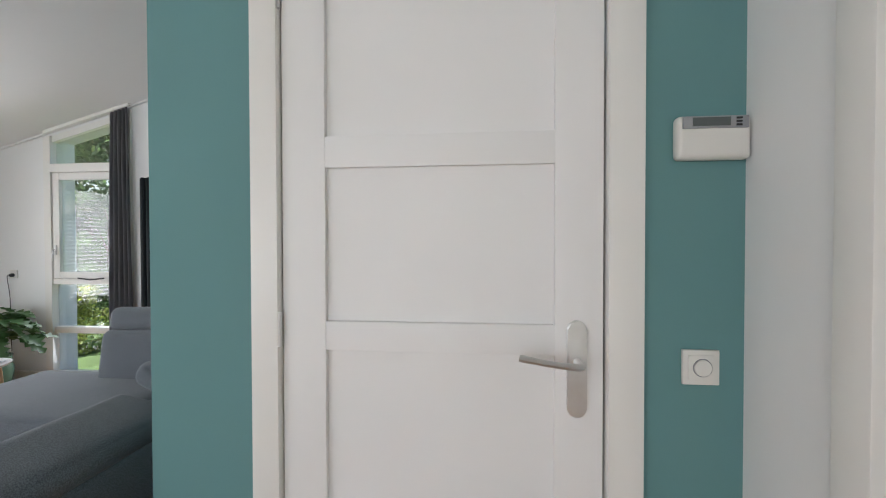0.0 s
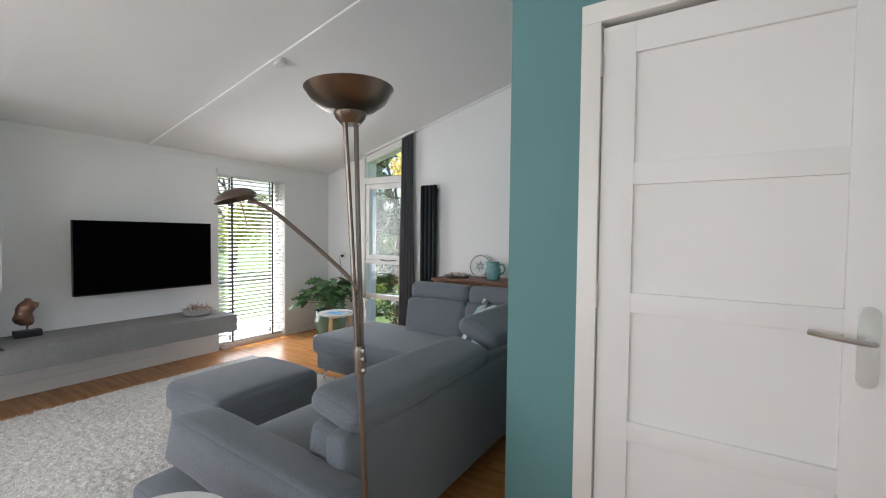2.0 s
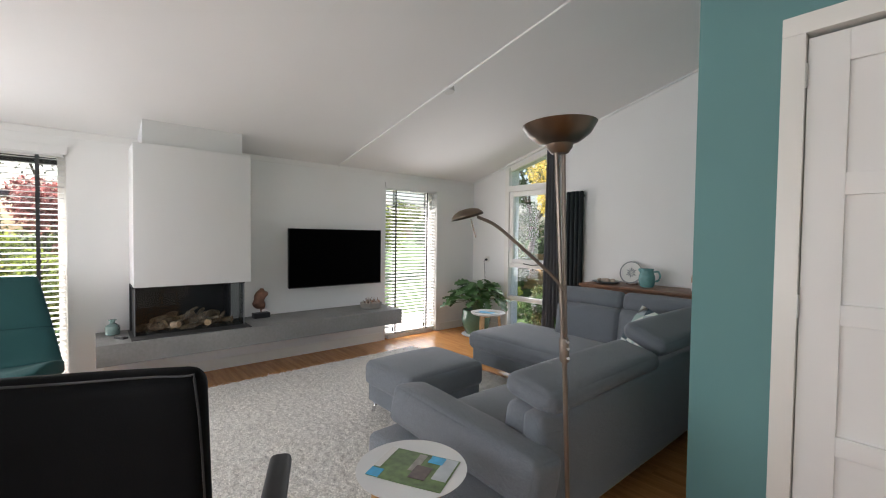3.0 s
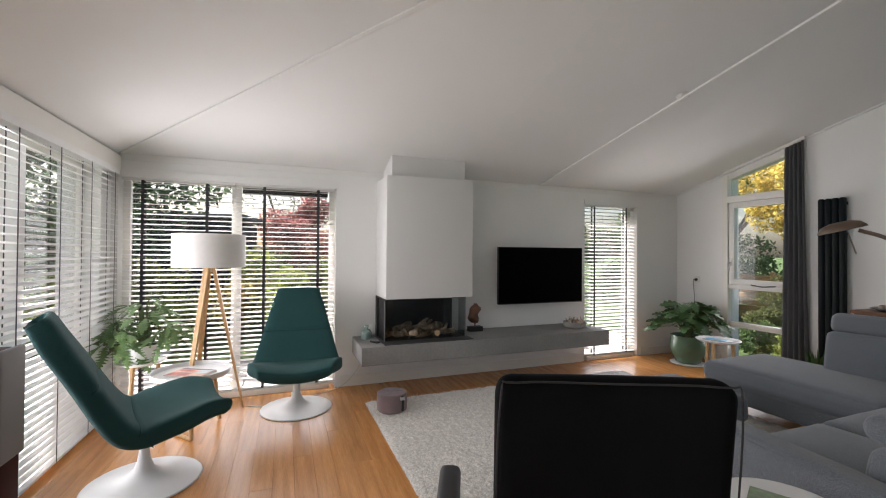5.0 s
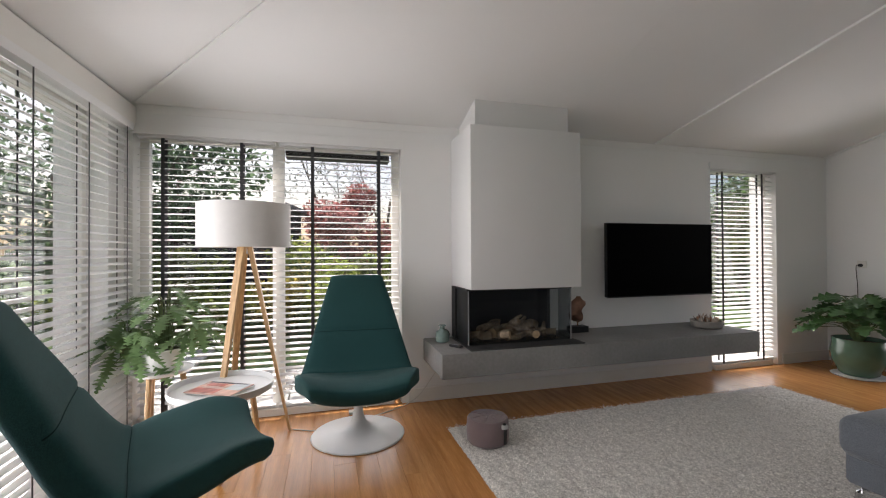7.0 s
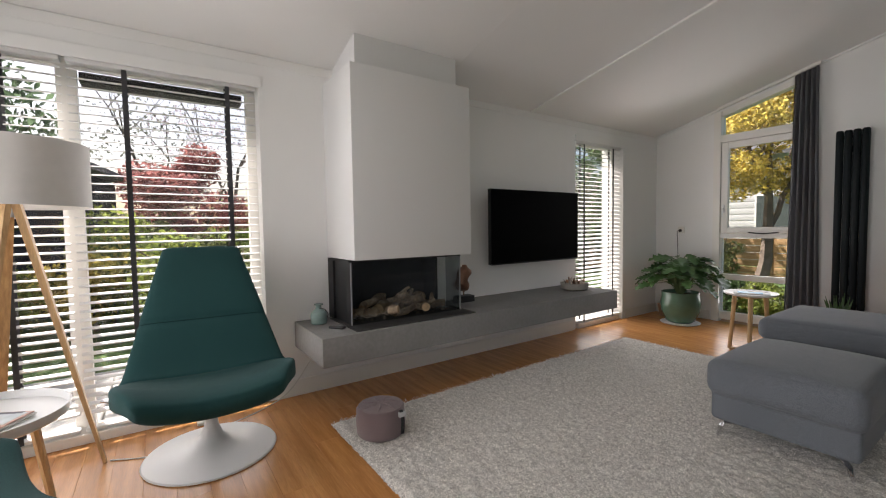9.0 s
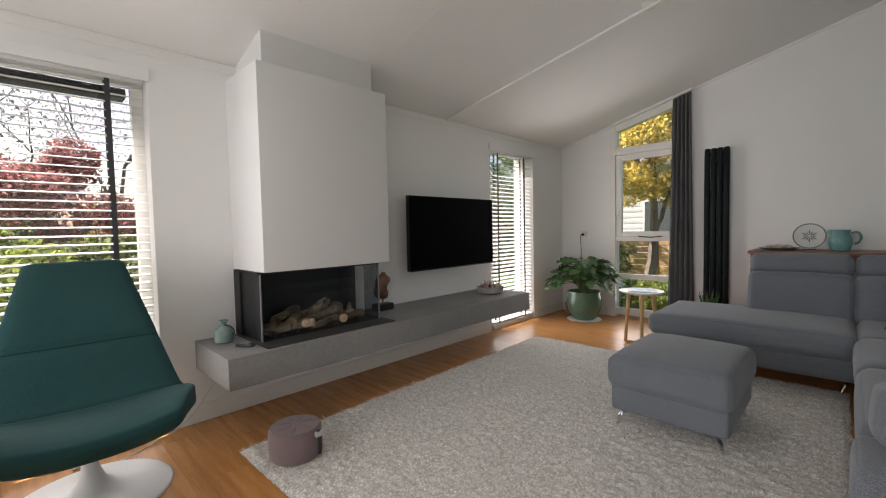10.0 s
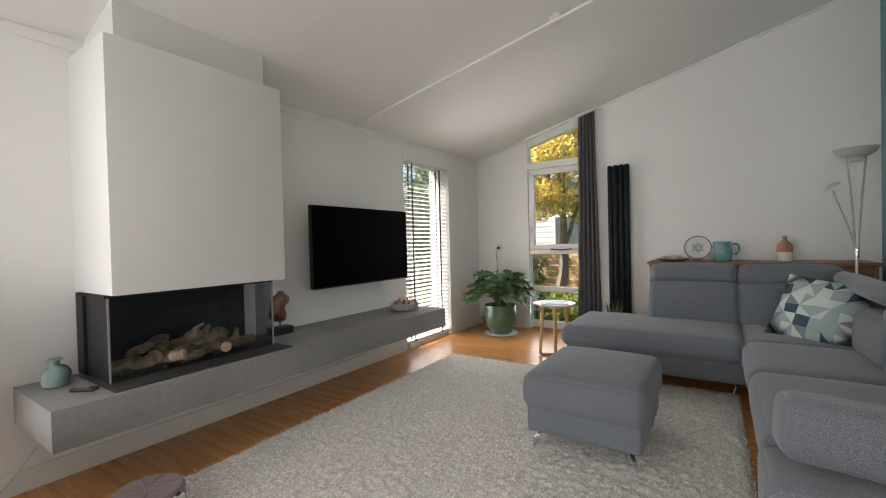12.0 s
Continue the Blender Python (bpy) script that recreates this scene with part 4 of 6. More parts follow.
# ---- plants ----
def lobed_leaf(length, width, lobes, name, mat, bend=0.25, cut=0.42):
    """A flat leaf along x, deeply cut into lobes, drooping to its tip."""
    bm = bmesh.new()
    mid, left, right = [], [], []
    n = lobes * 2 + 2
    for i in range(n + 1):
        t = i / n
        w = width * math.sin(math.pi * min(1, t * 0.93 + 0.05)) ** 0.8 * (1.0 if i % 2 else cut)
        if i in (0, n):
            w = 0.002
        z = -bend * length * t * t
        x = length * t
        mid.append(bm.verts.new((x, 0, z)))
        left.append(bm.verts.new((x + w * 0.35, w, z + 0.18 * w)))
        right.append(bm.verts.new((x + w * 0.35, -w, z + 0.18 * w)))
    for i in range(n):
        bm.faces.new((mid[i], mid[i + 1], left[i + 1], left[i]))
        bm.faces.new((mid[i], right[i], right[i + 1], mid[i + 1]))
    return to_mesh(name, bm, mat, True, 60)


def fill_plant(parent, n, base, reach, rise, leaf, stem_r, seed, droop=0.0):
    r = random.Random(seed)
    for i in range(n):
        a = i * 2.39996 + r.uniform(-0.3, 0.3)
        f = r.uniform(0.25, 1.0)
        d = Vector((math.cos(a), math.sin(a), 0))
        top = Vector(base) + d * reach * f + Vector((0, 0, rise * (1.1 - f * f * (0.75 + droop)) * r.uniform(0.75, 1.1)))
        path = smooth_path([Vector(base) + d * 0.03, Vector(base) + d * reach * f * 0.4 + Vector((0, 0, (top.z - base[2]) * 0.75 + 0.03)), top], 3)
        part("stem", tube(path, stem_r, 5), M_STEM, parent)
        o = new("leaf", leaf)
        o.parent = parent
        s = r.uniform(0.75, 1.2)
        o.matrix_basis = pose(*top, r.uniform(-25, 25), r.uniform(-12, 30) + droop * 30, math.degrees(a) + r.uniform(-30, 30)) @ Matrix.Diagonal((s, s, s, 1))


def pot_plant():
    p = thing("potted_plant", pose(-4.83, 3.06, 0.0), "leafy philodendron in a glazed green pot on a saucer", "potted plant")
    part("saucer", lathe([(0, 0), (0.20, 0), (0.215, 0.012), (0.20, 0.014), (0, 0.012)], 40), M_POTWHITE, p)
    part("pot", lathe([(0, 0.014), (0.125, 0.014), (0.15, 0.03), (0.20, 0.14), (0.215, 0.25), (0.20, 0.34), (0.205, 0.375), (0.19, 0.376), (0.185, 0.33), (0, 0.33)], 44), M_POTGREEN, p, "glazed dark green round pot")
    part("soil", lathe([(0, 0.345), (0.186, 0.335)], 24), M_SOIL, p)
    fill_plant(p, 105, (0, 0, 0.35), 0.34, 0.43, lobed_leaf(0.20, 0.072, 3, "leaf", M_LEAFDARK), 0.004, 3, 0.0)
    return p


pot_plant()


def fern():
    p = thing("potted_fern", pose(-5.17, -3.13, 0.47), "blue-green fern with deeply cut fronds in a white pot", "potted plant")
    part("pot", lathe([(0, 0), (0.10, 0), (0.112, 0.01), (0.135, 0.15), (0.13, 0.152), (0.12, 0.13), (0, 0.125)], 36), M_POTWHITE, p, "white ceramic pot")
    part("soil", lathe([(0, 0.135), (0.121, 0.132)], 20), M_SOIL, p)
    frond = lobed_leaf(0.17, 0.052, 6, "leaf", M_LEAFGREY, 0.22, 0.22)
    fill_plant(p, 44, (-0.01, 0.0, 0.14), 0.22, 0.40, frond, 0.0035, 8, 0.0)
    fill_plant(p, 44, (0.10, -0.18, 0.13), 0.16, 0.24, frond, 0.003, 21, 0.75)
    fill_plant(p, 22, (0.02, 0.18, 0.16), 0.17, 0.14, frond, 0.003, 5, 0.6)


fern()
sp = thing("small_pot_plant", pose(-5.14, 3.33, 0.0), "small terracotta pot behind the philodendron", "potted plant")
part("pot", lathe([(0, 0), (0.07, 0), (0.095, 0.14), (0.10, 0.15), (0.09, 0.15), (0, 0.13)], 24), M_TERRA, sp)
sn = thing("snake_plant", pose(-3.47, 3.22, 0.0), "low spiky plant in a dark pot beside the radiator", "potted plant")
part("pot", lathe([(0, 0), (0.08, 0), (0.10, 0.26), (0.09, 0.26), (0, 0.24)], 24), M_STEELBLACK, sn)
rr = random.Random(4)
for i in range(16):
    a = rr.random() * 6.28
    b0 = Vector((0.06 * math.cos(a), 0.06 * math.sin(a), 0.24))
    part("leaf", tube([b0, b0 * 1.3 + Vector((0, 0, 0.06)), b0 * 1.7 + Vector((0, 0, rr.uniform(0.10, 0.2) - 0.10))], [0.012, 0.009, 0.001], 5), M_LEAFDARK, sn)

# ---- sofa ----
so = thing("corner_sofa", pose(-2.3, 1.2, 0.0), "grey woven corner sofa with a chaise and adjustable headrests", "sofa")
O = Vector((2.3, -1.2, 0))


def sofa_part(name, bm, m=None, label="", mat=None):
    if m is not None:
        bm.transform(m)
    bm.transform(Matrix.Translation(O))
    return part(name, bm, mat or M_SOFA, so, label, angle=60)


sofa_part("base", cushion((-3.585, 1.765, 0.13), (-2.30, 2.60, 0.30), 0.03))
sofa_part("base", cushion((-2.285, -0.02, 0.13), (-1.535, 2.60, 0.30), 0.03))
sofa_part("chaise_cushion", cushion((-3.625, 1.725, 0.275), (-2.325, 2.60, 0.452), 0.065, (0.01, 0.012, 0.022), 0.004))
sofa_part("seat_cushion", cushion((-2.335, 1.76, 0.275), (-1.70, 2.46, 0.455), 0.06, (0.008, 0.008, 0.02), 0.005))
sofa_part("seat_cushion", cushion((-2.345, 1.01, 0.275), (-1.70, 1.775, 0.457), 0.06, (0.012, 0.006, 0.022), 0.005))
sofa_part("seat_cushion", cushion((-2.345, 0.14, 0.275), (-1.70, 1.02, 0.457), 0.06, (0.012, 0.006, 0.022), 0.005))
# chaise side backs, leaning away
for x0, x1 in ((-3.015, -2.345), (-2.343, -1.68)):
    xm = (x0 + x1) / 2
    tilt = pose(xm, 2.50, 0.44, -9, 0, 0)
    sofa_part("back_cushion", cushion((x0 - xm, -0.11, -0.04), (x1 - xm, 0.11, 0.34), 0.05, (0.006, 0.018, 0.01), 0.004), tilt)
    sofa_part("headrest", cushion((x0 - xm + 0.005, -0.075, 0.335), (x1 - xm - 0.005, 0.085, 0.505), 0.055, (0.006, 0.012, 0.006), 0.003), tilt)
# long side backs and headrests
for y0, y1 in ((0.16, 1.30), (1.31, 2.44)):
    ym = (y0 + y1) / 2
    tilt = pose(-1.665, ym, 0.44, 0, 7, 0)
    sofa_part("back_cushion", cushion((-0.10, y0 - ym, -0.04), (0.09, y1 - ym, 0.25), 0.05, (0.018, 0.006, 0.01), 0.005), tilt)
    flap = pose(-1.625, ym, 0.735 if y0 < 1 else 0.81, 0, 12 if y0 < 1 else 24, 0)
    sofa_part("headrest", cushion((-0.15, y0 - ym + 0.03, -0.056), (0.135, y1 - ym - 0.01, 0.056), 0.052, (0.006, 0.01, 0.012), 0.004), flap)
sofa_part("back_shell", cushion((-1.615, 0.13, 0.14), (-1.497, 2.62, 0.69), 0.04, (0.008, 0, 0), 0.003))
sofa_part("back_shell", cushion((-2.99, 2.545, 0.14), (-1.618, 2.66, 0.80), 0.04, (0, 0.006, 0), 0.003))
# arm: tilted pad over a wider block
sofa_part("arm_block", cushion((-2.36, -0.20, 0.13), (-1.52, 0.135, 0.42), 0.036, (0.01, 0.012, 0.012), 0.004))
arm = pose(-1.87, 0.02, 0.42, -8, 5, 3)
sofa_part("arm_pad", cushion((-0.45, -0.108, 0.0), (0.45, 0.108, 0.195), 0.036, (0.012, 0.014, 0.012), 0.005), arm)
for x, y in ((-3.52, 1.83), (-2.38, 1.85), (-2.22, -0.10), (-1.60, -0.05), (-1.60, 2.5), (-3.5, 2.5)):
    sx = -1 if x < -2 else 1
    bm = tube([(x - sx * 0.03, y, 0.135), (x, y, 0.10), (x + sx * 0.03, y, 0.0)], [0.02, 0.017, 0.014], 8, flat=0.5)
    sofa_part("leg", bm, None, "polished chrome leg", M_CHROME)

ot = thing("footstool", pose(-3.095, 0.745, 0.02), "square grey woven footstool with chrome legs on the rug", "footstool")
part("cushion", cushion((-0.315, -0.375, 0.235), (0.315, 0.375, 0.425), 0.05, (0.010, 0.010, 0.028), 0.004), M_SOFA, ot, angle=60)
part("base", cushion((-0.298, -0.345, 0.095), (0.298, 0.345, 0.26), 0.025), M_SOFA, ot, angle=60)
for sx in (-1, 1):
    for sy in (-1, 1):
        bm = tube([(sx * 0.19, sy * 0.30, 0.097), (sx * 0.235, sy * 0.303, 0.088), (sx * 0.255, sy * 0.305, 0.06), (sx * 0.27, sy * 0.308, 0.0)], [0.024, 0.025, 0.022, 0.016], 8, flat=0.5)
        part("leg", bm, M_CHROME, ot, "polished chrome leg")

# patterned pillow: triangles in teal, grey and white
PIL = [material(f"pillow_{n}", c, 0.9, vary=0.08, scale=20, bump=0.1, bump_scale=300) for n, c in (("white", (0.62, 0.66, 0.62)), ("grey", (0.22, 0.25, 0.27)), ("petrol", (0.045, 0.085, 0.11)), ("mint", (0.32, 0.44, 0.41)), ("mist", (0.36, 0.42, 0.46)))]


def pillow(m):
    r = random.Random(11)
    bm = bmesh.new()
    n = 6
    grid = {}
    for side in (1, -1):
        for i in range(n + 1):
            for j in range(n + 1):
                u, v = 2 * i / n - 1, 2 * j / n - 1
                edge = i in (0, n) or j in (0, n)
                z = 0 if edge else side * 0.085 * ((1 - u ** 4) * (1 - v ** 4)) ** 0.55
                pin = 1 - 0.06 * (1 - abs(u * v))
                jit = 0 if edge else 0.3 / n
                grid[side, i, j] = grid.get((1, i, j)) if edge and side < 0 else bm.verts.new((0.245 * (u * pin + r.uniform(-jit, jit)), 0.245 * (v * pin + r.uniform(-jit, jit)), z))
    for side in (1, -1):
        for i in range(n):
            for j in range(n):
                a, b, c, d = (grid[side, i + di, j + dj] for di, dj in ((0, 0), (1, 0), (1, 1), (0, 1)))
                tris = ((a, b, c), (a, c, d)) if (i + j) % 2 else ((a, b, d), (b, c, d))
                for t in tris:
                    try:
                        f = bm.faces.new(t)
                        f.material_index = r.randrange(5)
                    except ValueError:
                        pass
    p = thing("throw_pillow", m, "throw pillow with teal, grey and white triangles on the sofa", "pillow")
    part("cover", bm, PIL, p, angle=80)


pillow(pose(-1.91, 2.02, 0.65, 60, 0, -27) @ pose(0, 0, 0, 0, 0, -8))

# rug and pouf
rug = thing("shag_rug", pose(-3.57, 0.34, 0.0, 0, 0, 0.8), "large cream high-pile wool rug", "rug")
nx, ny, RX, RY = 190, 250, 1.225, 1.565
xs, ys = np.linspace(-RX, RX, nx), np.linspace(-RY, RY, ny)
gx, gy = np.meshgrid(xs, ys, indexing="ij")
rs = np.random.RandomState(3)
tuft = rs.uniform(-1, 1, gx.shape)
tuft = (tuft + np.roll(tuft, 1, 0) + np.roll(tuft, -1, 0) + np.roll(tuft, 1, 1) + np.roll(tuft, -1, 1)) / 5
gz = 0.02 + rs.uniform(0, 0.008, gx.shape) + 0.013 * np.clip(tuft, -0.5, 0.5)
fx = np.minimum(1, (RX - np.abs(gx)) / 0.03) * np.minimum(1, (RY - np.abs(gy)) / 0.03)
gz = gz * (0.25 + 0.75 * fx)
gx2, gy2 = gx + rs.uniform(-0.005, 0.005, gx.shape), gy + rs.uniform(-0.005, 0.005, gx.shape)
co = np.stack([gx2, gy2, gz], -1).reshape(-1, 3)
idx = np.arange(nx * ny).reshape(nx, ny)
qd = np.stack([idx[:-1, :-1], idx[1:, :-1], idx[1:, 1:], idx[:-1, 1:]], -1).reshape(-1, 4)
me = bpy.data.meshes.new("wool_surface")
me.from_pydata(co.tolist(), [], qd.tolist())
me.materials.append(M_RUG)
me.shade_smooth()
pile = new("wool_surface", me)
pile.parent = rug
n = 120000
c = np.stack([rs.uniform(-RX - 0.006, RX + 0.006, n), rs.uniform(-RY - 0.006, RY + 0.006, n), rs.uniform(0.008, 0.02, n)], -1)
a = rs.uniform(0, 2 * np.pi, n)
lean = np.stack([np.cos(a), np.sin(a), np.zeros(n)], -1)
side = np.stack([-np.sin(a), np.cos(a), np.zeros(n)], -1) * rs.uniform(0.001, 0.0021, (n, 1))
tip = c + lean * rs.uniform(0.006, 0.02, (n, 1)) + np.stack([np.zeros(n), np.zeros(n), rs.uniform(0.006, 0.016, n)], -1)
v = np.stack([c - side, c + side, tip], 1).reshape(-1, 3)
me = bpy.data.meshes.new("tuft_field")
me.from_pydata(v.tolist(), [], np.arange(3 * n).reshape(-1, 3).tolist())
me.materials.append(leaf_material("rug_tuft", (0.74, 0.715, 0.665), 1.0, 0.5, 0.0))
tf = new("tuft_field", me)
tf.parent = rug
tf["kind"] = "stuff"

pf = thing("floor_pouf", pose(-4.49, -1.05, 0.02), "small round mauve floor pouf with a side tag", "pouf")
bm = lathe([(0, 0.0), (0.12, 0.0), (0.135, 0.015), (0.138, 0.08), (0.134, 0.15), (0.125, 0.163), (0.06, 0.172), (0, 0.168)], 36)
for v in bm.verts:
    v.co += 0.004 * Vector(noise.noise_vector(v.co * 14))
part("cushion", bm, M_POUF, pf)
part("strap", tube(smooth_path([(0.128, 0.06, 0.158), (0.142, 0.062, 0.14), (0.143, 0.063, 0.09), (0.139, 0.062, 0.03)], 4), 0.011, 8, flat=0.35), M_GREYPIPE, pf, "dark side strap")
part("tag", boxed((0.128, 0.042, 0.125), (0.1475, 0.082, 0.15), 0.003), M_PALEDISH, pf, "pale woven tag")
for k in range(7):
    a0 = 2 * math.pi * k / 7 + 0.3
    part("pleat", tube(smooth_path([(0.02 * math.cos(a0), 0.02 * math.sin(a0), 0.1695), (0.06 * math.cos(a0 + 0.12), 0.06 * math.sin(a0 + 0.12), 0.171), (0.115 * math.cos(a0), 0.115 * math.sin(a0), 0.1635)], 3), [0.004] * 2 + [0.005] * 4 + [0.002], 6), M_POUF, pf)


# ---- uplighters ----
def uplighter(m, arm, head_turn, label, mat_dish, mat_stem, k, spread):
    """Floor lamp with a shallow dish on two curved rods and a reading arm."""
    l = thing("uplighter_lamp", m, label, "floor lamp", "uplighter floor lamps")
    part("base", lathe([(0, -m.translation.z), (0.13, -m.translation.z), (0.135, 0.012), (0.125, 0.022), (0.03, 0.03), (0.015, 0.05), (0, 0.05)], 36), M_SATIN, l)
    part("stem", tube([(0, 0, 0.03), (0, 0, 1.02)], 0.0095, 12), mat_stem, l)
    part("collar", lathe([(0, 0.98), (0.016, 0.98), (0.018, 0.99), (0.018, 1.06), (0.016, 1.07), (0, 1.07)], 20), mat_stem, l)
    for s in (-1, 1):
        part("rod", tube(smooth_path([(0, s * 0.010, 1.04), (0, s * (0.010 + spread * 0.2), 1.25), (0, s * (0.010 + spread * 0.5), 1.5), (0, s * (0.010 + spread * 0.85), 1.7), (0, s * (0.010 + spread), 1.80)], 4), 0.0075, 8), mat_stem, l)
    part("dish", lathe([(r * k, z) for r, z in ((0, 1.785), (0.05, 1.787), (0.10, 1.80), (0.145, 1.825), (0.172, 1.858), (0.176, 1.862), (0.168, 1.862), (0.14, 1.833), (0.095, 1.81), (0, 1.80))], 48), mat_dish, l, "shallow metal dish shade")
    part("dish_cup", lathe([(0, 1.755), (0.03, 1.757), (0.045, 1.775), (0.05, 1.79), (0, 1.79)], 28), mat_dish, l)
    for z in (1.0, 1.035, 1.06):
        part("knob", tube([(0, 0, z), (0.028, -0.016, z)], 0.006, 8), M_CHROME, l)
    part("reading_arm", tube(smooth_path(arm, 5), 0.0065, 8), mat_stem, l)
    tip, prev = Vector(arm[-1]), Vector(arm[-2])
    d = (tip - prev).normalized()
    yaw = math.degrees(math.atan2(d.y, d.x))
    bm = lathe([(0, 0.035), (0.025, 0.034), (0.045, 0.024), (0.056, 0.008), (0.058, 0.0), (0.052, 0.002), (0.04, 0.016), (0, 0.024)], 28)
    moved(bm, Matrix.Translation(tip + d * 0.045) @ pose(0, 0, -0.02, 0, 0, yaw) @ pose(0, 0, 0, 0, head_turn, 0) @ Matrix.Diagonal((1.15, 0.75, 0.9, 1)))
    part("reading_head", bm, mat_dish, l, "small oval reading shade")
    part("reading_glass", tube([tip + d * 0.03 - Vector((0, 0, 0.02)), tip + d * 0.01 - Vector((0, 0, 0.085))], 0.0022, 6), mat_dish, l)
    return l


uplighter(pose(-1.315, 0.078, 0.004, 1.55, -1.8, 0), [(0.01, -0.01, 1.25), (-0.02, -0.03, 1.30), (-0.12, -0.10, 1.42), (-0.19, -0.155, 1.50), (-0.25, -0.19, 1.535)], 12, "satin metal uplighter with a dark dish and reading arm", M_BRONZE, M_LAMPSTEM, 0.77, 0.014)
uplighter(pose(-1.55, 2.83, 0.0, 0, 0, -56), [(0.0, -0.01, 1.06), (-0.02, -0.035, 1.2), (-0.05, -0.08, 1.38), (-0.072, -0.108, 1.50), (-0.076, -0.113, 1.535)], 35, "satin metal uplighter with a pale dish behind the sofa", M_PALEDISH, M_SATIN, 0.8, 0.07)

# ---- sideboard and its things ----
sb = thing("sideboard", pose(-2.20, 3.25, 0.0), "walnut sideboard standing behind the sofa", "sideboard")
part("top", boxed((-0.90, -0.25, 0.905), (0.84, 0.25, 0.935), 0.004), M_WALNUT, sb)
part("side_panel", boxed((-0.88, -0.23, 0.0), (-0.85, 0.24, 0.905), 0.003), M_WALNUT, sb)
part("side_panel", boxed((0.79, -0.23, 0.0), (0.82, 0.24, 0.905), 0.003), M_WALNUT, sb)
for i in range(3):
    part("door", boxed((-0.785 + i * 0.525, -0.235, 0.06), (-0.265 + i * 0.525, -0.215, 0.895), 0.003), M_WALNUT, sb)
part("body", boxed((-0.85, -0.21, 0.05), (0.79, 0.235, 0.904), 0.003), M_WALNUT, sb)

pl = thing("shell_platter", pose(-2.88, 3.22, 0.935), "shallow dark platter with pale shells on the sideboard", "platter")
part("platter", lathe([(0, 0), (0.10, 0), (0.15, 0.02), (0.165, 0.028), (0.155, 0.03), (0.10, 0.012), (0, 0.01)], 36), M_PLATEBLUE, pl)
rr = random.Random(9)
for i in range(7):
    bm = bmesh.new()
    bmesh.ops.create_icosphere(bm, subdivisions=2, radius=rr.uniform(0.022, 0.036), matrix=pose(-0.08 + 0.028 * i, rr.uniform(-0.04, 0.04), 0.035, rr.random() * 90, 0, rr.random() * 90) @ Matrix.Diagonal((1.3, 0.8, 0.75, 1)))
    part("shell", bm, M_SHELL, pl)

dp = thing("display_plate", pose(-2.66, 3.36, 0.942, 0, 0, 0), "round pale plate with a dark star motif on the sideboard", "plate")
tilt = pose(0, 0, 0.125, 76, 0, 0)
part("plate", moved(lathe([(0, 0), (0.08, 0), (0.125, 0.016), (0.13, 0.02), (0.12, 0.02), (0.08, 0.008), (0, 0.006)], 44), tilt), M_PLATEWHITE, dp)
part("ring", moved(lathe([(0.112, 0.0175), (0.124, 0.0215), (0.126, 0.0195), (0.11, 0.0165)], 44), tilt), M_PLATEBLUE, dp, "dark painted rim")
for k in range(12):
    bm = bmesh.new()
    a0 = 2 * math.pi * k / 12
    L = 0.07 if k % 2 else 0.055
    prism(bm, [(0.006 * math.cos(a0), 0.006 * math.sin(a0)), (L * 0.6 * math.cos(a0 - 0.17), L * 0.6 * math.sin(a0 - 0.17)), (L * math.cos(a0), L * math.sin(a0)), (L * 0.6 * math.cos(a0 + 0.17), L * 0.6 * math.sin(a0 + 0.17))], "z", 0.0065, 0.0085)
    part("petal", moved(bm, tilt), M_PLATEBLUE, dp, smooth=False)
part("stand", moved(boxed((-0.05, -0.02, 0.0), (0.05, 0.05, 0.012), 0.003), pose(0, 0, -0.007)), M_WALNUT, dp)

jg = thing("jug", pose(-2.44, 3.25, 0.935), "squat turquoise glazed ceramic jug on the sideboard", "jug")
part("body", lathe([(0, 0), (0.058, 0), (0.073, 0.02), (0.083, 0.07), (0.08, 0.115), (0.066, 0.15), (0.062, 0.17), (0.07, 0.195), (0.064, 0.195), (0.055, 0.17), (0.055, 0.15), (0, 0.06)], 40), M_TURQ, jg)
part("handle", tube(smooth_path([(0.066, 0.0, 0.165), (0.115, 0.0, 0.17), (0.135, 0.0, 0.125), (0.118, 0.0, 0.08), (0.09, 0.0, 0.065)], 4), 0.010, 8), M_TURQ, jg)
part("spout", tube([(-0.06, 0, 0.165), (-0.088, 0, 0.187)], [0.022, 0.012], 10), M_TURQ, jg)

bt = thing("bottle_vase", pose(-1.955, 3.28, 0.935), "two-tone terracotta and white ceramic bottle on the sideboard", "vase")
part("body", lathe([(0, 0.085), (0.06, 0.085), (0.061, 0.13), (0.055, 0.16), (0.03, 0.19), (0.019, 0.205), (0.018, 0.235), (0.022, 0.24), (0.014, 0.24), (0, 0.22)], 36), M_TERRA, bt)
part("foot", lathe([(0, 0), (0.056, 0), (0.06, 0.006), (0.0605, 0.085), (0, 0.085)], 36), M_POTWHITE, bt, "unglazed white lower half")

# ---- radiator ----
rd = thing("radiator", pose(-3.45, YF, 0.0), "tall anthracite tube radiator on the white wall", "radiator")
for i in range(4):
    x = -0.0915 + i * 0.061
    bm = lathe([(0, 0.30), (0.02, 0.30), (0.0297, 0.312), (0.0297, 2.038), (0.02, 2.05), (0, 2.05)], 14)
    moved(bm, pose(x, -0.075, 0))
    part("tube", bm, M_RADIATOR, rd)
for z in (0.36, 1.99):
    part("collector", tube([(-0.115, -0.045, z), (0.115, -0.045, z)], 0.017, 10), M_RADIATOR, rd)
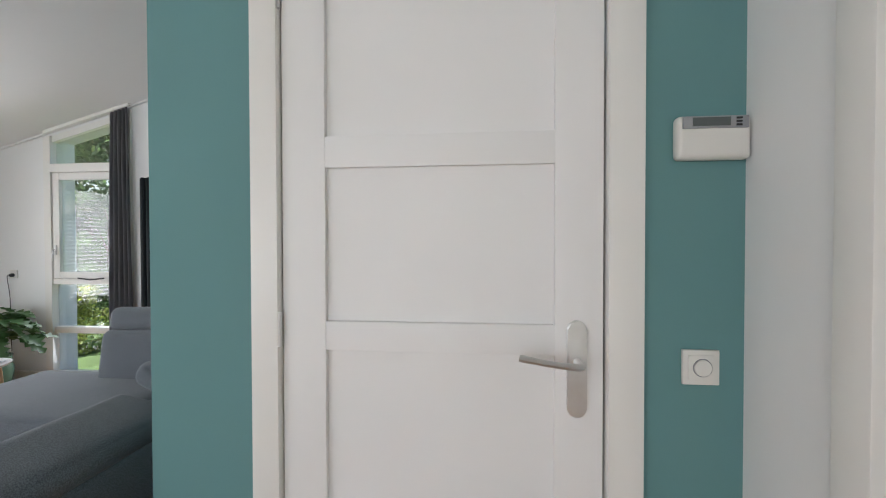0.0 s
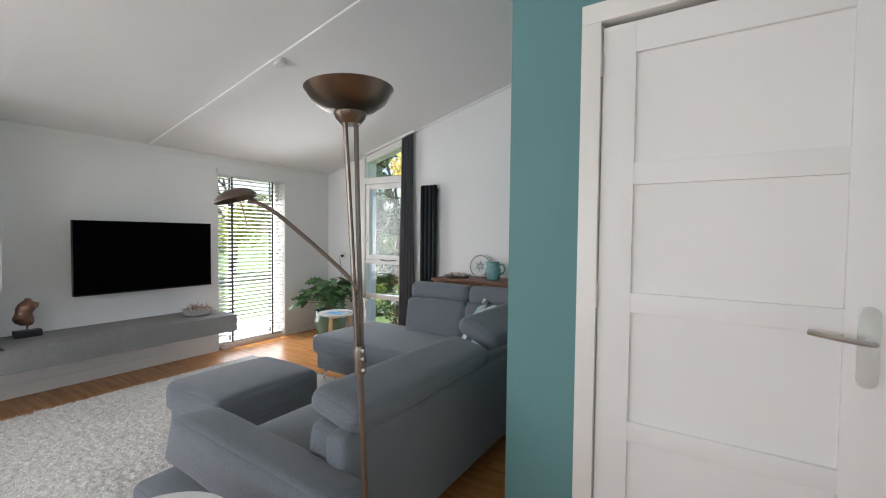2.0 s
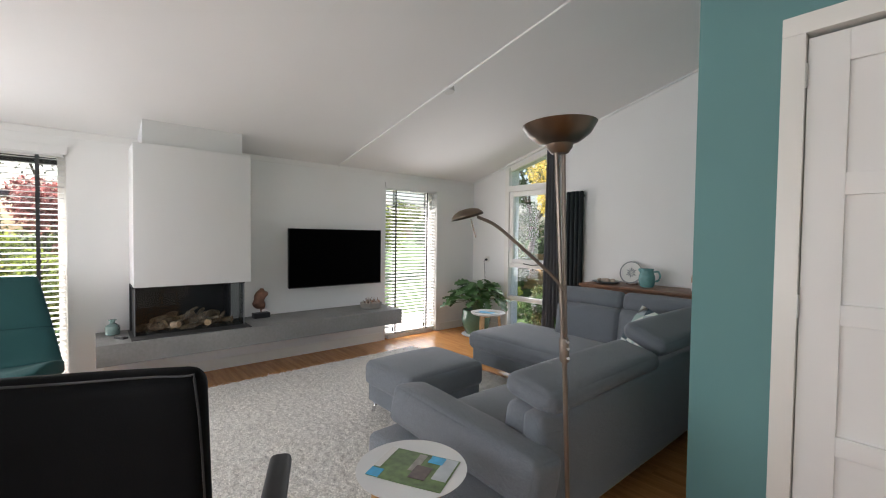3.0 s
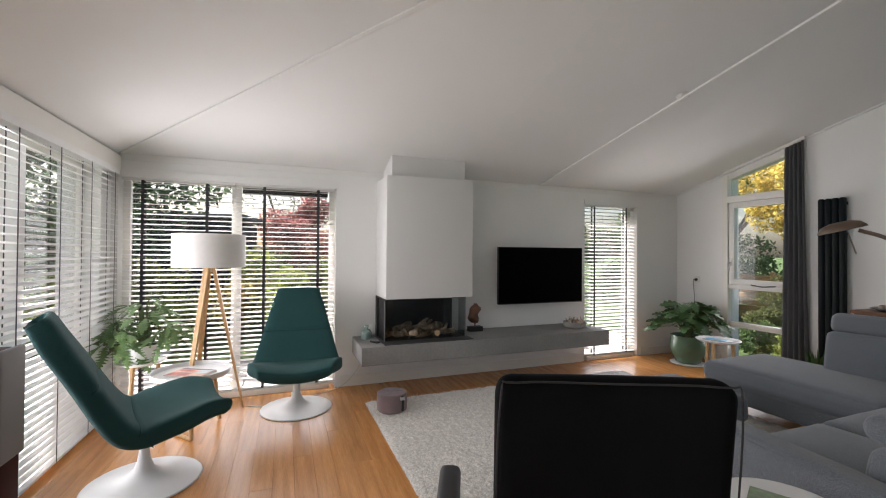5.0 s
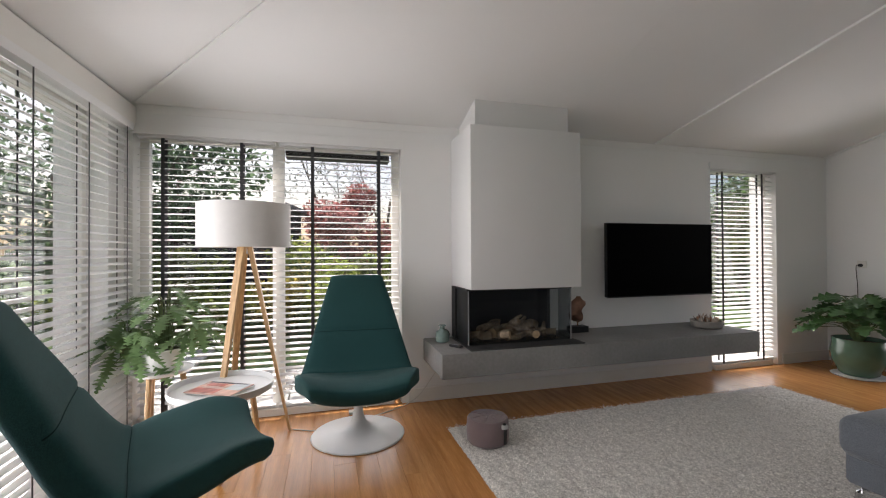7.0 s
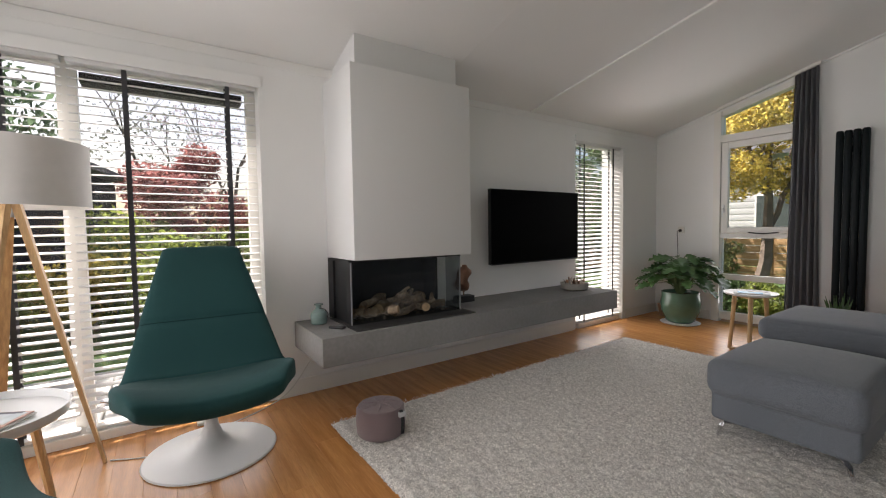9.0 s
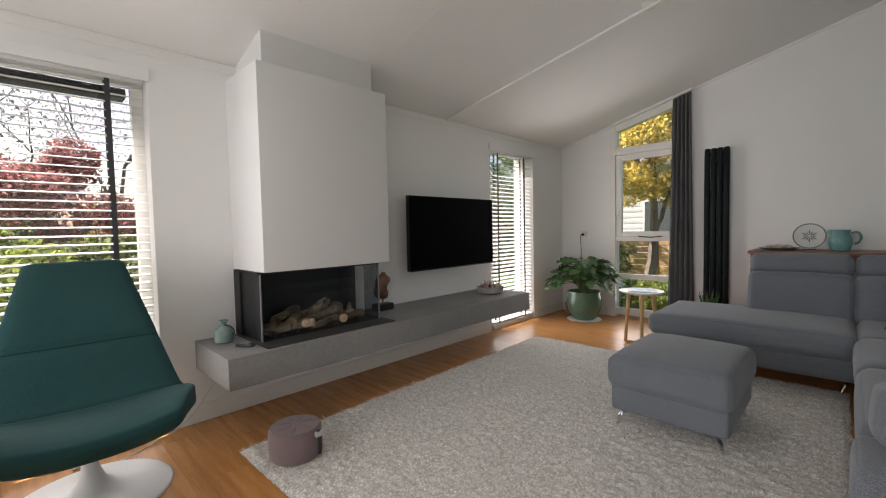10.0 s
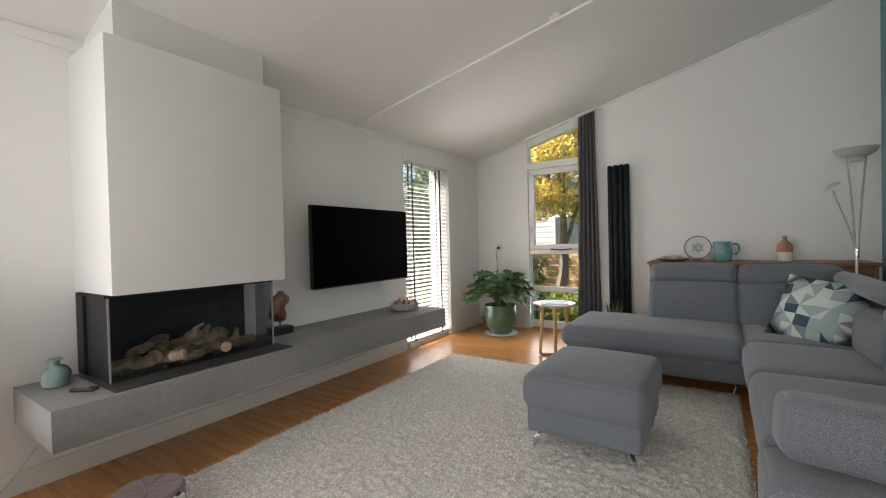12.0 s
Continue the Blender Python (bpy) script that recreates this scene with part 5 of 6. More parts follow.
for z in (0.55, 1.85):
    part("bracket", boxed((-0.02, -0.05, z), (0.02, 0.0, z + 0.05), 0.003), M_RADIATOR, rd)
for x in (-0.05, 0.05):
    part("pipe", tube([(x, -0.05, 0.0), (x, -0.05, 0.31)], 0.009, 8), M_WHITEMETAL, rd)

# ---- curtain ----
cu = thing("curtain", pose(-3.815, YF - 0.055, 0.0), "dark grey pleated curtain with pale stitching, drawn aside", "curtain")
bm = bmesh.new()
nz, nu = 40, 90
rows = []
for k in range(nz + 1):
    t = k / nz
    row = []
    for i in range(nu + 1):
        u = i / nu
        x = (u - 0.5) * 0.27 * (0.72 + 0.36 * (1 - t))
        ztop = ceil_z(-3.82 + x, YF) - 0.035
        z = 0.03 + (ztop - 0.03) * t
        ph = 2 * math.pi * 5.0 * u + 0.5 * math.sin(3 * t + 2.5 * u)
        y = 0.03 * math.sin(ph) * (1 - 0.45 * t ** 6) + 0.008 * noise.noise(Vector((u * 6, t * 5, 0)))
        row.append(bm.verts.new((x + 0.006 * math.cos(ph), y, z)))
    rows.append(row)
for a, b in zip(rows, rows[1:]):
    for i in range(nu):
        bm.faces.new((a[i], a[i + 1], b[i + 1], b[i]))
bmesh.ops.solidify(bm, geom=bm.faces[:], thickness=0.003)
part("cloth", bm, M_CURTAIN, cu, angle=80)
rr = random.Random(6)
for k in range(26):
    i, t0 = rr.randrange(6, nu - 6), rr.uniform(0.05, 0.9)
    pts = []
    for j in range(5):
        t = t0 + j * 0.012
        u = i / nu
        x = (u - 0.5) * 0.27 * (0.72 + 0.36 * (1 - t))
        ph = 2 * math.pi * 5.0 * u + 0.5 * math.sin(3 * t + 2.5 * u)
        y = 0.03 * math.sin(ph) * (1 - 0.45 * t ** 6) + 0.008 * noise.noise(Vector((u * 6, t * 5, 0)))
        pts.append((x + 0.006 * math.cos(ph), y - 0.0045, 0.03 + (ceil_z(-3.82 + x, YF) - 0.065) * t))
    part("stitching", tube(pts, 0.0012, 4), M_CURTAINLINE, cu)
rl = structure("curtain_rail", prism(bmesh.new(), [(-4.62, ceil_z(-4.62, YF) - 0.03), (-3.70, ceil_z(-3.70, YF) - 0.03), (-3.70, ceil_z(-3.70, YF)), (-4.62, ceil_z(-4.62, YF))], "y", YF - 0.07, YF - 0.04), M_TRIM, "white sloping ceiling curtain rail", "curtain rail")

# ---- wall devices ----
th = thing("thermostat", pose(0.258, YD, 1.66), "white wall thermostat with a grey display strip on the teal wall", "thermostat")
part("body", cushion((-0.088, -0.032, -0.052), (0.072, 0.0, 0.048), 0.012, (0, 0.004, 0), mid=4, k=3), M_PLASTIC, th)
part("face", boxed((-0.078, -0.0385, 0.016), (0.062, -0.030, 0.044), 0.003), M_PLASTICGREY, th, "grey control strip")
part("display", boxed((-0.058, -0.0395, 0.021), (0.022, -0.0375, 0.040)), M_LCD, th, smooth=False)
for i in range(3):
    part("button", boxed((0.034, -0.041, 0.020 + i * 0.0075), (0.046, -0.038, 0.0245 + i * 0.0075), 0.001), M_BLACKPLASTIC, th)
dm = thing("dimmer_switch", pose(0.236, YD, 1.128), "square cream rotary dimmer on the teal wall", "light switch")
part("plate", boxed((-0.041, -0.010, -0.041), (0.041, 0.0, 0.041), 0.003), M_PLASTIC, dm)
part("insert", boxed((-0.029, -0.0125, -0.029), (0.029, -0.009, 0.029), 0.002), M_PLASTIC, dm)
part("dial", moved(lathe([(0, 0.004), (0.019, 0.004), (0.0195, 0.0), (0.021, 0.0)], 32), pose(0.002, -0.0123, 0, 90, 0, 0)), M_PLASTIC, dm)
part("dial_groove", moved(lathe([(0.019, 0.0), (0.0205, 0.003), (0.0215, 0.0)], 32), pose(0.002, -0.0123, 0, 90, 0, 0)), M_PLASTICGREY, dm)
sk = thing("wall_socket", pose(-5.045, YF, 1.105), "white double wall socket with a black plug and cable", "socket")
part("plate", boxed((-0.041, -0.01, -0.041), (0.041, 0.0, 0.041), 0.003), M_PLASTIC, sk)
part("plug", moved(lathe([(0, 0), (0.018, 0), (0.018, 0.022), (0.012, 0.032), (0, 0.032)], 16), pose(-0.005, -0.01, -0.01, 90, 0, 0)), M_BLACKPLASTIC, sk)
part("cable", tube(smooth_path([(-0.005, -0.04, -0.01), (-0.03, -0.045, -0.03), (-0.032, -0.02, -0.25), (-0.028, -0.02, -0.6), (0.0, -0.03, -1.05)], 5), 0.0035, 6), M_BLACKPLASTIC, sk)
sd = thing("smoke_detector", pose(-3.46, 1.285, ceil_z(-3.46, 1.285) + 0.002, 0, -math.degrees(math.atan(SLOPE)), 0), "round white smoke detector on the sloping ceiling", "smoke detector")
part("base", lathe([(0, 0), (0.055, 0), (0.055, -0.012), (0, -0.012)], 32), M_PLASTIC, sd)
part("cover", lathe([(0.052, -0.012), (0.052, -0.03), (0.044, -0.042), (0, -0.045)], 32), M_PLASTIC, sd)

# loose cables on the floor
cb = thing("power_cable", pose(0, 0, 0), "thin white cable lying along the window wall", "cable")
part("cord", tube(smooth_path([(-5.08, -2.3, 0.004), (-5.0, -2.1, 0.004), (-5.1, -1.9, 0.004), (-5.22, -1.6, 0.004), (-5.33, -1.35, 0.05), (-5.34, -1.18, 0.25), (-5.30, -1.12, 0.35)], 6), 0.0035, 6), M_CABLE, cb)
part("inline_switch", cushion((-5.30, -1.90, 0.0), (-5.24, -1.84, 0.022), 0.008, mid=2, k=2), M_PLASTIC, cb)

# ---- cabinet side ----
kc = thing("low_cabinet", pose(-2.235, -3.24, 0.0), "white low cabinet with a light oak top", "cabinet")
part("body", boxed((-0.765, -0.19, 0.06), (0.9, 0.16, 0.835), 0.003), M_DOOR, kc)
part("top", boxed((-0.785, -0.20, 0.835), (0.92, 0.19, 0.868), 0.004), M_TOPOAK, kc, "light oak top")
for i in range(3):
    part("door", boxed((-0.76 + i * 0.55, 0.16, 0.07), (-0.215 + i * 0.55, 0.178, 0.83), 0.003), M_DOOR, kc)
part("plinth", boxed((-0.75, -0.18, 0.0), (0.88, 0.13, 0.06)), M_DOOR, kc, smooth=False)
ls = thing("high_chair", pose(-3.115, -3.25, 0.0), "dark brown leather high-backed chair with a grey side", "chair")
part("backrest", cushion((-0.085, -0.19, 0.54), (0.083, 0.185, 1.015), 0.025, (0.004, 0.0, 0), mid=4), M_MAHOGANY, ls)
part("side_panel", cushion((-0.09, 0.178, 0.545), (0.086, 0.205, 1.02), 0.012, mid=3), M_GREYPANEL, ls, "grey side panel")
part("frame", boxed((-0.08, -0.185, 0.30), (0.075, 0.19, 0.55), 0.006), M_MAHOGANY, ls)
for x in (-0.06, 0.055):
    for y in (-0.16, 0.165):
        part("leg", boxed((x - 0.02, y - 0.02, 0), (x + 0.02, y + 0.02, 0.305), 0.003), M_MAHOGANY, ls)

# flowers in a glass vase on the cabinet
fv = thing("flower_vase", pose(-2.80, -3.19, 0.868), "clear glass vase with pale blossoms and pink flowers", "vase")
part("vase", lathe([(0, 0), (0.05, 0), (0.055, 0.01), (0.05, 0.10), (0.06, 0.20), (0.056, 0.20), (0.046, 0.10), (0.05, 0.012), (0, 0.008)], 28), M_CLEAR, fv).visible_shadow = False
M_PETAL = leaf_material("petal_cream", (0.62, 0.58, 0.45), 0.6, 0.2, 0.3)
M_PINK = leaf_material("petal_pink", (0.52, 0.13, 0.16), 0.6, 0.3, 0.2)
rr = random.Random(21)
lf = lobed_leaf(0.07, 0.022, 1, "leaf", M_LEAFDARK)
for i in range(16):
    a, f = rr.random() * 6.28, rr.uniform(0.3, 1.0)
    tp = Vector((0.16 * f * math.cos(a), 0.16 * f * math.sin(a), rr.uniform(0.24, 0.66)))
    part("stem", tube(smooth_path([(0, 0, 0.02), tp * 0.4 + Vector((0, 0, 0.1)), tp], 4), 0.0025, 5), M_STEM, fv)
    pm = M_PINK if i % 8 == 0 else M_PETAL
    bm = bmesh.new()
    for k in range(7):
        b = rr.random() * 6.28
        q = Vector((0.018 * math.cos(b), 0.018 * math.sin(b), rr.uniform(-0.008, 0.012)))
        bmesh.ops.create_icosphere(bm, subdivisions=1, radius=0.014, matrix=Matrix.Translation(tp + q) @ Euler((rr.random() * 3, rr.random() * 3, 0)).to_matrix().to_4x4() @ Matrix.Diagonal((1, 0.8, 0.3, 1)))
    part("blossom", bm, pm, fv)
    for k in range(3):
        o = new("leaf", lf)
        o.parent = fv
        o.matrix_basis = pose(*(tp * rr.uniform(0.6, 0.95)), rr.uniform(-40, 40), rr.uniform(-30, 30), rr.random() * 360)

# ---- black armchair ----
bc = thing("leather_armchair", pose(-1.72, -1.23, 0.0, 0, 0, 156), "black leather armchair with grey piping and slim arms", "armchair")
bm = cushion((0.0, -0.235, 0.0), (0.075, 0.235, 0.725), 0.035, (0.012, 0.0, 0.0), mid=8)
for v in bm.verts:
    v.co.x += 0.045 * (1 - (v.co.y / 0.235) ** 2)
    v.co.z -= 0.016 * (1 - (v.co.y / 0.235) ** 2) * (v.co.z / 0.73)
lean = pose(-0.24, 0, 0.465, 0, -7, 0)
part("backrest", moved(bm, lean), M_BLACKLEATHER, bc)
for sgn in (-1, 1):
    part("piping", moved(tube(smooth_path([(0.0, sgn * 0.232, 0.02), (0.0, sgn * 0.234, 0.4), (0.0, sgn * 0.226, 0.695), (0.012, sgn * 0.195, 0.722), (0.045, 0, 0.7095)], 4), 0.0022, 6), lean), M_GREYPIPE, bc)
part("seat", cushion((-0.24, -0.25, 0.38), (0.20, 0.25, 0.50), 0.045, (0, 0, 0.02)), M_BLACKLEATHER, bc)
for sgn in (-1, 1):
    part("armrest", cushion((-0.22, sgn * 0.337 - 0.03, 0.785), (0.08, sgn * 0.337 + 0.03, 0.825), 0.018, mid=3, k=3), M_GREYPIPE, bc)
    part("arm_post", tube([(-0.03, sgn * 0.337, 0.80), (-0.05, sgn * 0.255, 0.62), (-0.05, sgn * 0.24, 0.44)], 0.016, 8), M_BLACKLEATHER, bc)
    for sx in (-1, 1):
        part("leg", tube([(sx * 0.19, sgn * 0.20, 0.39), (sx * 0.24, sgn * 0.23, 0.0)], [0.018, 0.013], 8), M_SATIN, bc)

# ---- garden ----
M_GRASS = material("lawn", (0.085, 0.15, 0.035), 0.95, vary=0.4, scale=1.2, grain=0.4, grain_scale=30, bump=0.6, bump_scale=60, bump_dist=0.03)
M_PAVE = material("terrace_slab", (0.45, 0.44, 0.41), 0.85, vary=0.15, scale=3, grain=0.15, grain_scale=40, per_object=0.08)
M_BARK = material("bark", (0.17, 0.13, 0.10), 0.95, vary=0.4, scale=7, bump=0.7, bump_scale=25, bump_dist=0.02)
M_FENCE = wood("fence_wood", (0.36, 0.21, 0.09), (0.52, 0.33, 0.16), 0.8, along=(1, 9, 9), scale=4, per_object=0.12)
M_SHED = material("dark_stained_boards", (0.03, 0.032, 0.042), 0.8, vary=0.3, scale=6)
M_ROOF = material("grey_roof_tiles", (0.13, 0.13, 0.135), 0.8, vary=0.25, scale=6)
M_SIDING = material("pale_siding", (0.58, 0.57, 0.56), 0.8, vary=0.08, scale=3)
M_BRICK = material("sand_brick", (0.36, 0.28, 0.21), 0.9, vary=0.25, scale=10)
LEAVES = {n: leaf_material("leaf_" + n, c, 0.6, 0.5, 0.6) for n, c in (("conifer", (0.09, 0.14, 0.075)), ("dark", (0.10, 0.16, 0.06)), ("fresh", (0.25, 0.30, 0.065)), ("yellow", (0.60, 0.48, 0.12)), ("red", (0.36, 0.15, 0.135)), ("olive", (0.15, 0.17, 0.065)), ("grey", (0.13, 0.14, 0.11)), ("blossom", (0.40, 0.33, 0.36)))}

bm = bmesh.new()
S = 400
vs = [bm.verts.new((x, y, -0.09)) for x, y in ((-S, -S), (S, -S), (S, S), (-S, S))]
bm.faces.new(vs)
structure("ground", bm, M_GRASS, "green lawn around the house", "ground")


def leaves(name, parent, blobs, n, size, mat, seed):
    """A crown of single small leaves, denser towards the shell of uneven clumps."""
    rs = np.random.RandomState(seed)
    cs, rad = np.array([b[:3] for b in blobs]), np.array([b[3] for b in blobs])
    pick = rs.choice(len(blobs), n, p=rad ** 2 / (rad ** 2).sum())
    d = rs.normal(size=(n, 3))
    d /= np.linalg.norm(d, axis=1)[:, None]
    c = cs[pick] + d * (rad[pick] * rs.uniform(0.35, 1.05, n) ** 0.6)[:, None] * np.array([1, 1, 0.85])
    c[:, 2] = np.maximum(c[:, 2], 0.02)
    u = rs.normal(size=(n, 3))
    u /= np.linalg.norm(u, axis=1)[:, None]
    w = np.cross(u, rs.normal(size=(n, 3)))
    w /= np.linalg.norm(w, axis=1)[:, None]
    s = size * rs.uniform(0.6, 1.3, (n, 1))
    v = np.stack([c - u * s, c + w * s * 0.45, c + u * s, c - w * s * 0.45], 1).reshape(-1, 3)
    me = bpy.data.meshes.new(name)
    me.from_pydata(v.tolist(), [], np.arange(4 * n).reshape(-1, 4).tolist())
    me.materials.append(mat)
    o = new(name, me)
    o.parent = parent
    return o


def clumps(seed, n, spread, z0, z1, r):
    q = random.Random(seed)
    out = []
    for i in range(n):
        a, f = q.random() * 6.28, q.random() ** 0.5
        t = q.random()
        taper = math.sin(math.pi * (0.15 + 0.8 * t)) ** 0.7
        out.append((spread * f * taper * math.cos(a), spread * f * taper * math.sin(a), z0 + (z1 - z0) * t, r * q.uniform(0.6, 1.15)))
    return out


def limbs(bm, base, d, length, r, depth, q):
    pts = [base]
    for k in range(3):
        d = (d + Vector((q.uniform(-0.2, 0.2), q.uniform(-0.2, 0.2), q.uniform(-0.02, 0.16)))).normalized()
        pts.append(pts[-1] + d * length / 3)
    tube(pts, [r, r * 0.85, r * 0.7, r * 0.55], 6, bm)
    if depth:
        for k in range(3 if depth > 1 else 4):
            e = (d + Vector((q.uniform(-0.9, 0.9), q.uniform(-0.9, 0.9), q.uniform(-0.1, 0.5)))).normalized()
            limbs(bm, pts[-1 - (k % 2)], e, length * q.uniform(0.55, 0.8), r * 0.5, depth - 1, q)
    return bm


def tree(x, y, height, spread, z0, leaf, n, size, label, trunk=0.09, seed=1, depth=2, blobs=14, fill=0.45):
    t = thing("tree", pose(x, y, -0.09), label, "tree", "garden trees")
    q = random.Random(seed)
    bm = limbs(bmesh.new(), Vector((0, 0, 0)), Vector((0, 0, 1)), max(z0, height * 0.45), trunk, depth, q)
    part("trunk", bm, M_BARK, t)
    if leaf:
        leaves("crown", t, clumps(seed, blobs, spread, z0, height, spread * fill), n, size, LEAVES[leaf], seed)
    return t


def shrub(x, y, w, h, leaf, n, size, label, seed):
    t = thing("shrub", pose(x, y, -0.09), label, "shrub", "garden shrubs")
    part("stems", limbs(bmesh.new(), Vector((0, 0, 0)), Vector((0, 0, 1)), h * 0.6, 0.03, 1, random.Random(seed)), M_BARK, t)
    leaves("crown", t, clumps(seed, 10, w * 0.7, h * 0.2, h * 0.85, w * 0.45), n, size, LEAVES[leaf], seed)
    return t


# towards the low wall
tree(-12.4, -1.40, 2.75, 1.05, 1.0, "red", 7000, 0.06, "small crimson-leaved maple in the garden", 0.06, 3)
tree(-14.5, -0.6, 6.5, 1.7, 2.2, "blossom", 3600, 0.035, "spring tree with fine branches and pale blossom", 0.06, 5, 4, 22)
tree(-15.5, -2.4, 6.0, 1.5, 2.8, "grey", 900, 0.05, "tree just coming into leaf", 0.06, 8, 4)
tree(-11.5, -5.2, 6.5, 1.8, 0.8, "conifer", 6500, 0.085, "dark dense conifer in the garden", 0.14, 12, 2, 26, 0.5)
tree(-13.5, -8.0, 7.0, 2.2, 1.0, "conifer", 6500, 0.10, "dark dense conifer in the garden", 0.16, 13, 2, 26, 0.5)
tree(-9.2, -9.8, 6.5, 2.3, 1.2, "dark", 7000, 0.09, "broad evergreen tree in the garden", 0.15, 14, 2, 26)
tree(-5.2, -11.5, 6.5, 2.3, 1.0, "dark", 6500, 0.10, "broad evergreen tree in the garden", 0.15, 15, 2, 24)
tree(-1.0, -12.0, 6.0, 2.2, 1.0, "olive", 9000, 0.11, "broad garden tree in the garden", 0.15, 16, 2, 22)
tree(-17, 3.2, 5.5, 2.0, 1.5, "olive", 7000, 0.09, "loose spring-green tree in the garden", 0.12, 18, 3, 20)
tree(-15.0, 7.6, 5.0, 1.8, 1.2, "fresh", 5000, 0.09, "dense garden tree in the garden", 0.12, 19, 2, 20)
for i, (x, y, w, h, lf_, lab) in enumerate(((-9.8, -2.6, 0.9, 1.7, "fresh", "fresh green shrub in the border"), (-10.2, -1.2, 0.8, 1.4, "olive", "olive green shrub in the border"), (-9.6, -4.1, 0.9, 1.5, "fresh", "yellow-green shrub in the border"), (-11.2, 0.3, 1.0, 1.5, "dark", "dark green shrub in the border"), (-11.0, 1.9, 1.0, 1.6, "fresh", "fresh green shrub in the border"), (-10.6, 3.6, 1.0, 1.5, "olive", "olive green shrub in the border"), (-12, -3.2, 1.2, 2.1, "olive", "tall garden shrub in the border"), (-8.6, -6.6, 0.9, 1.3, "dark", "dark green shrub in the border"), (-6.2, -8.4, 1.0, 1.3, "olive", "olive green shrub in the border"), (-3.4, -8.8, 1.0, 1.2, "fresh", "fresh green shrub in the border"))):
    shrub(x, y, w, h, lf_, 2600, 0.05, lab, 40 + i)
for i in range(8):
    shrub(-9.0 + 0.35 * math.sin(i * 1.7), -5.2 + 0.82 * i, 0.75, 1.25 + 0.3 * math.sin(i * 2.3), ("fresh", "olive", "fresh", "yellow")[i % 4], 3000, 0.045, "yellow-green spring shrub in the border", 120 + i)
for i in range(7):
    shrub(-5.8 + 0.42 * i, 4.9 + 0.35 * math.sin(i * 2.0), 0.36, 0.34 + 0.12 * (i % 3), ("fresh", "olive", "dark")[i % 3], 1500, 0.03, "low ground cover plant in the border", 140 + i)
for i in range(9):
    shrub(-16.5 + 0.3 * math.sin(i * 2.1), -9.5 + 1.9 * i, 1.3, 2.3, ("dark", "olive", "fresh")[i % 3], 2600, 0.075, "tall mixed hedge shrub behind the lawn", 90 + i)
# towards the far window
tree(-5.35, 7.0, 3.9, 1.1, 1.75, "yellow", 15000, 0.045, "small clipped tree with golden leaves", 0.12, 23, 2, 34, 0.36)
tree(-8.4, 8.6, 4.6, 1.5, 0.5, "dark", 11000, 0.07, "dense evergreen tree in the garden", 0.12, 24, 2, 22)
tree(-10.6, 9.2, 4.8, 1.4, 0.6, "dark", 9000, 0.07, "dense evergreen tree in the garden", 0.12, 25, 2, 20)
for i, (x, y, w, h, lf_, lab) in enumerate(((-6.5, 5.3, 0.55, 0.95, "fresh", "bright yellow-green shrub in the border"), (-4.7, 5.0, 0.4, 0.42, "fresh", "low bright green plant in the border"), (-5.7, 6.1, 0.4, 0.6, "olive", "low olive green plant in the border"), (-4.1, 6.2, 0.45, 0.7, "dark", "low dark green plant in the border"), (-7.4, 6.4, 0.6, 1.1, "dark", "dark green shrub in the border"), (-6.3, 7.6, 0.5, 1.3, "olive", "olive green shrub in the border"))):
    shrub(x, y, w, h, lf_, 2200, 0.035, lab, 70 + i)

for i, (x, y, h, lf_) in enumerate(((-7.9, 7.3, 2.3, "dark"), (-8.7, 7.9, 2.7, "dark"), (-9.6, 7.5, 2.8, "olive"), (-10.5, 8.1, 2.8, "dark"), (-11.5, 7.6, 2.7, "dark"))):
    shrub(x, y, 0.85, h, lf_, 5200, 0.05, "tall dense green hedge shrub", 170 + i)

# low timber fence
fc = thing("garden_fence", pose(-5.6, 8.6, -0.09), "low warm brown timber board fence", "fence")
for i in range(7):
    part("post", boxed((-4.5 + i * 1.5 - 0.045, -0.045, 0), (-4.5 + i * 1.5 + 0.045, 0.045, 1.15), 0.006), M_FENCE, fc)
me = to_mesh("board", boxed((-0.73, -0.012, 0.0), (0.73, 0.012, 0.14), 0.004), M_FENCE)
for i in range(6):
    for k in range(7):
        b = new("board", me)
        b.parent = fc
        b.matrix_basis = pose(-3.75 + i * 1.5, -0.055, 0.04 + k * 0.15)


def house(m, w, d, h, ridge, label, wall, windows):
    hs = thing("house", m, label, "house")
    part("wall", boxed((-w / 2, 0, 0), (w / 2, d, h)), wall, hs, smooth=False)
    bm = prism(bmesh.new(), [(-0.4, h - 0.1), (d / 2, ridge), (d + 0.4, h - 0.1), (d + 0.4, h + 0.1), (d / 2, ridge + 0.22), (-0.4, h + 0.1)], "x", -w / 2 - 0.3, w / 2 + 0.3)
    part("roof", bm, M_ROOF, hs, smooth=False)
    for x, z, ww, hh in windows:
        wd = part("window", boxed((x - ww / 2 - 0.06, -0.03, z - 0.06), (x + ww / 2 + 0.06, 0.05, z + hh + 0.06), 0.01), M_TRIM, hs)
        part("pane", boxed((x - ww / 2, -0.045, z), (x + ww / 2, -0.032, z + hh)), M_LCD, wd, smooth=False)
    for k in range(int(h / 0.22)):
        part("siding_board", boxed((-w / 2, -0.018, 0.05 + k * 0.22), (w / 2, 0.0, 0.05 + k * 0.22 + 0.2), 0.004), wall, hs)
    return hs


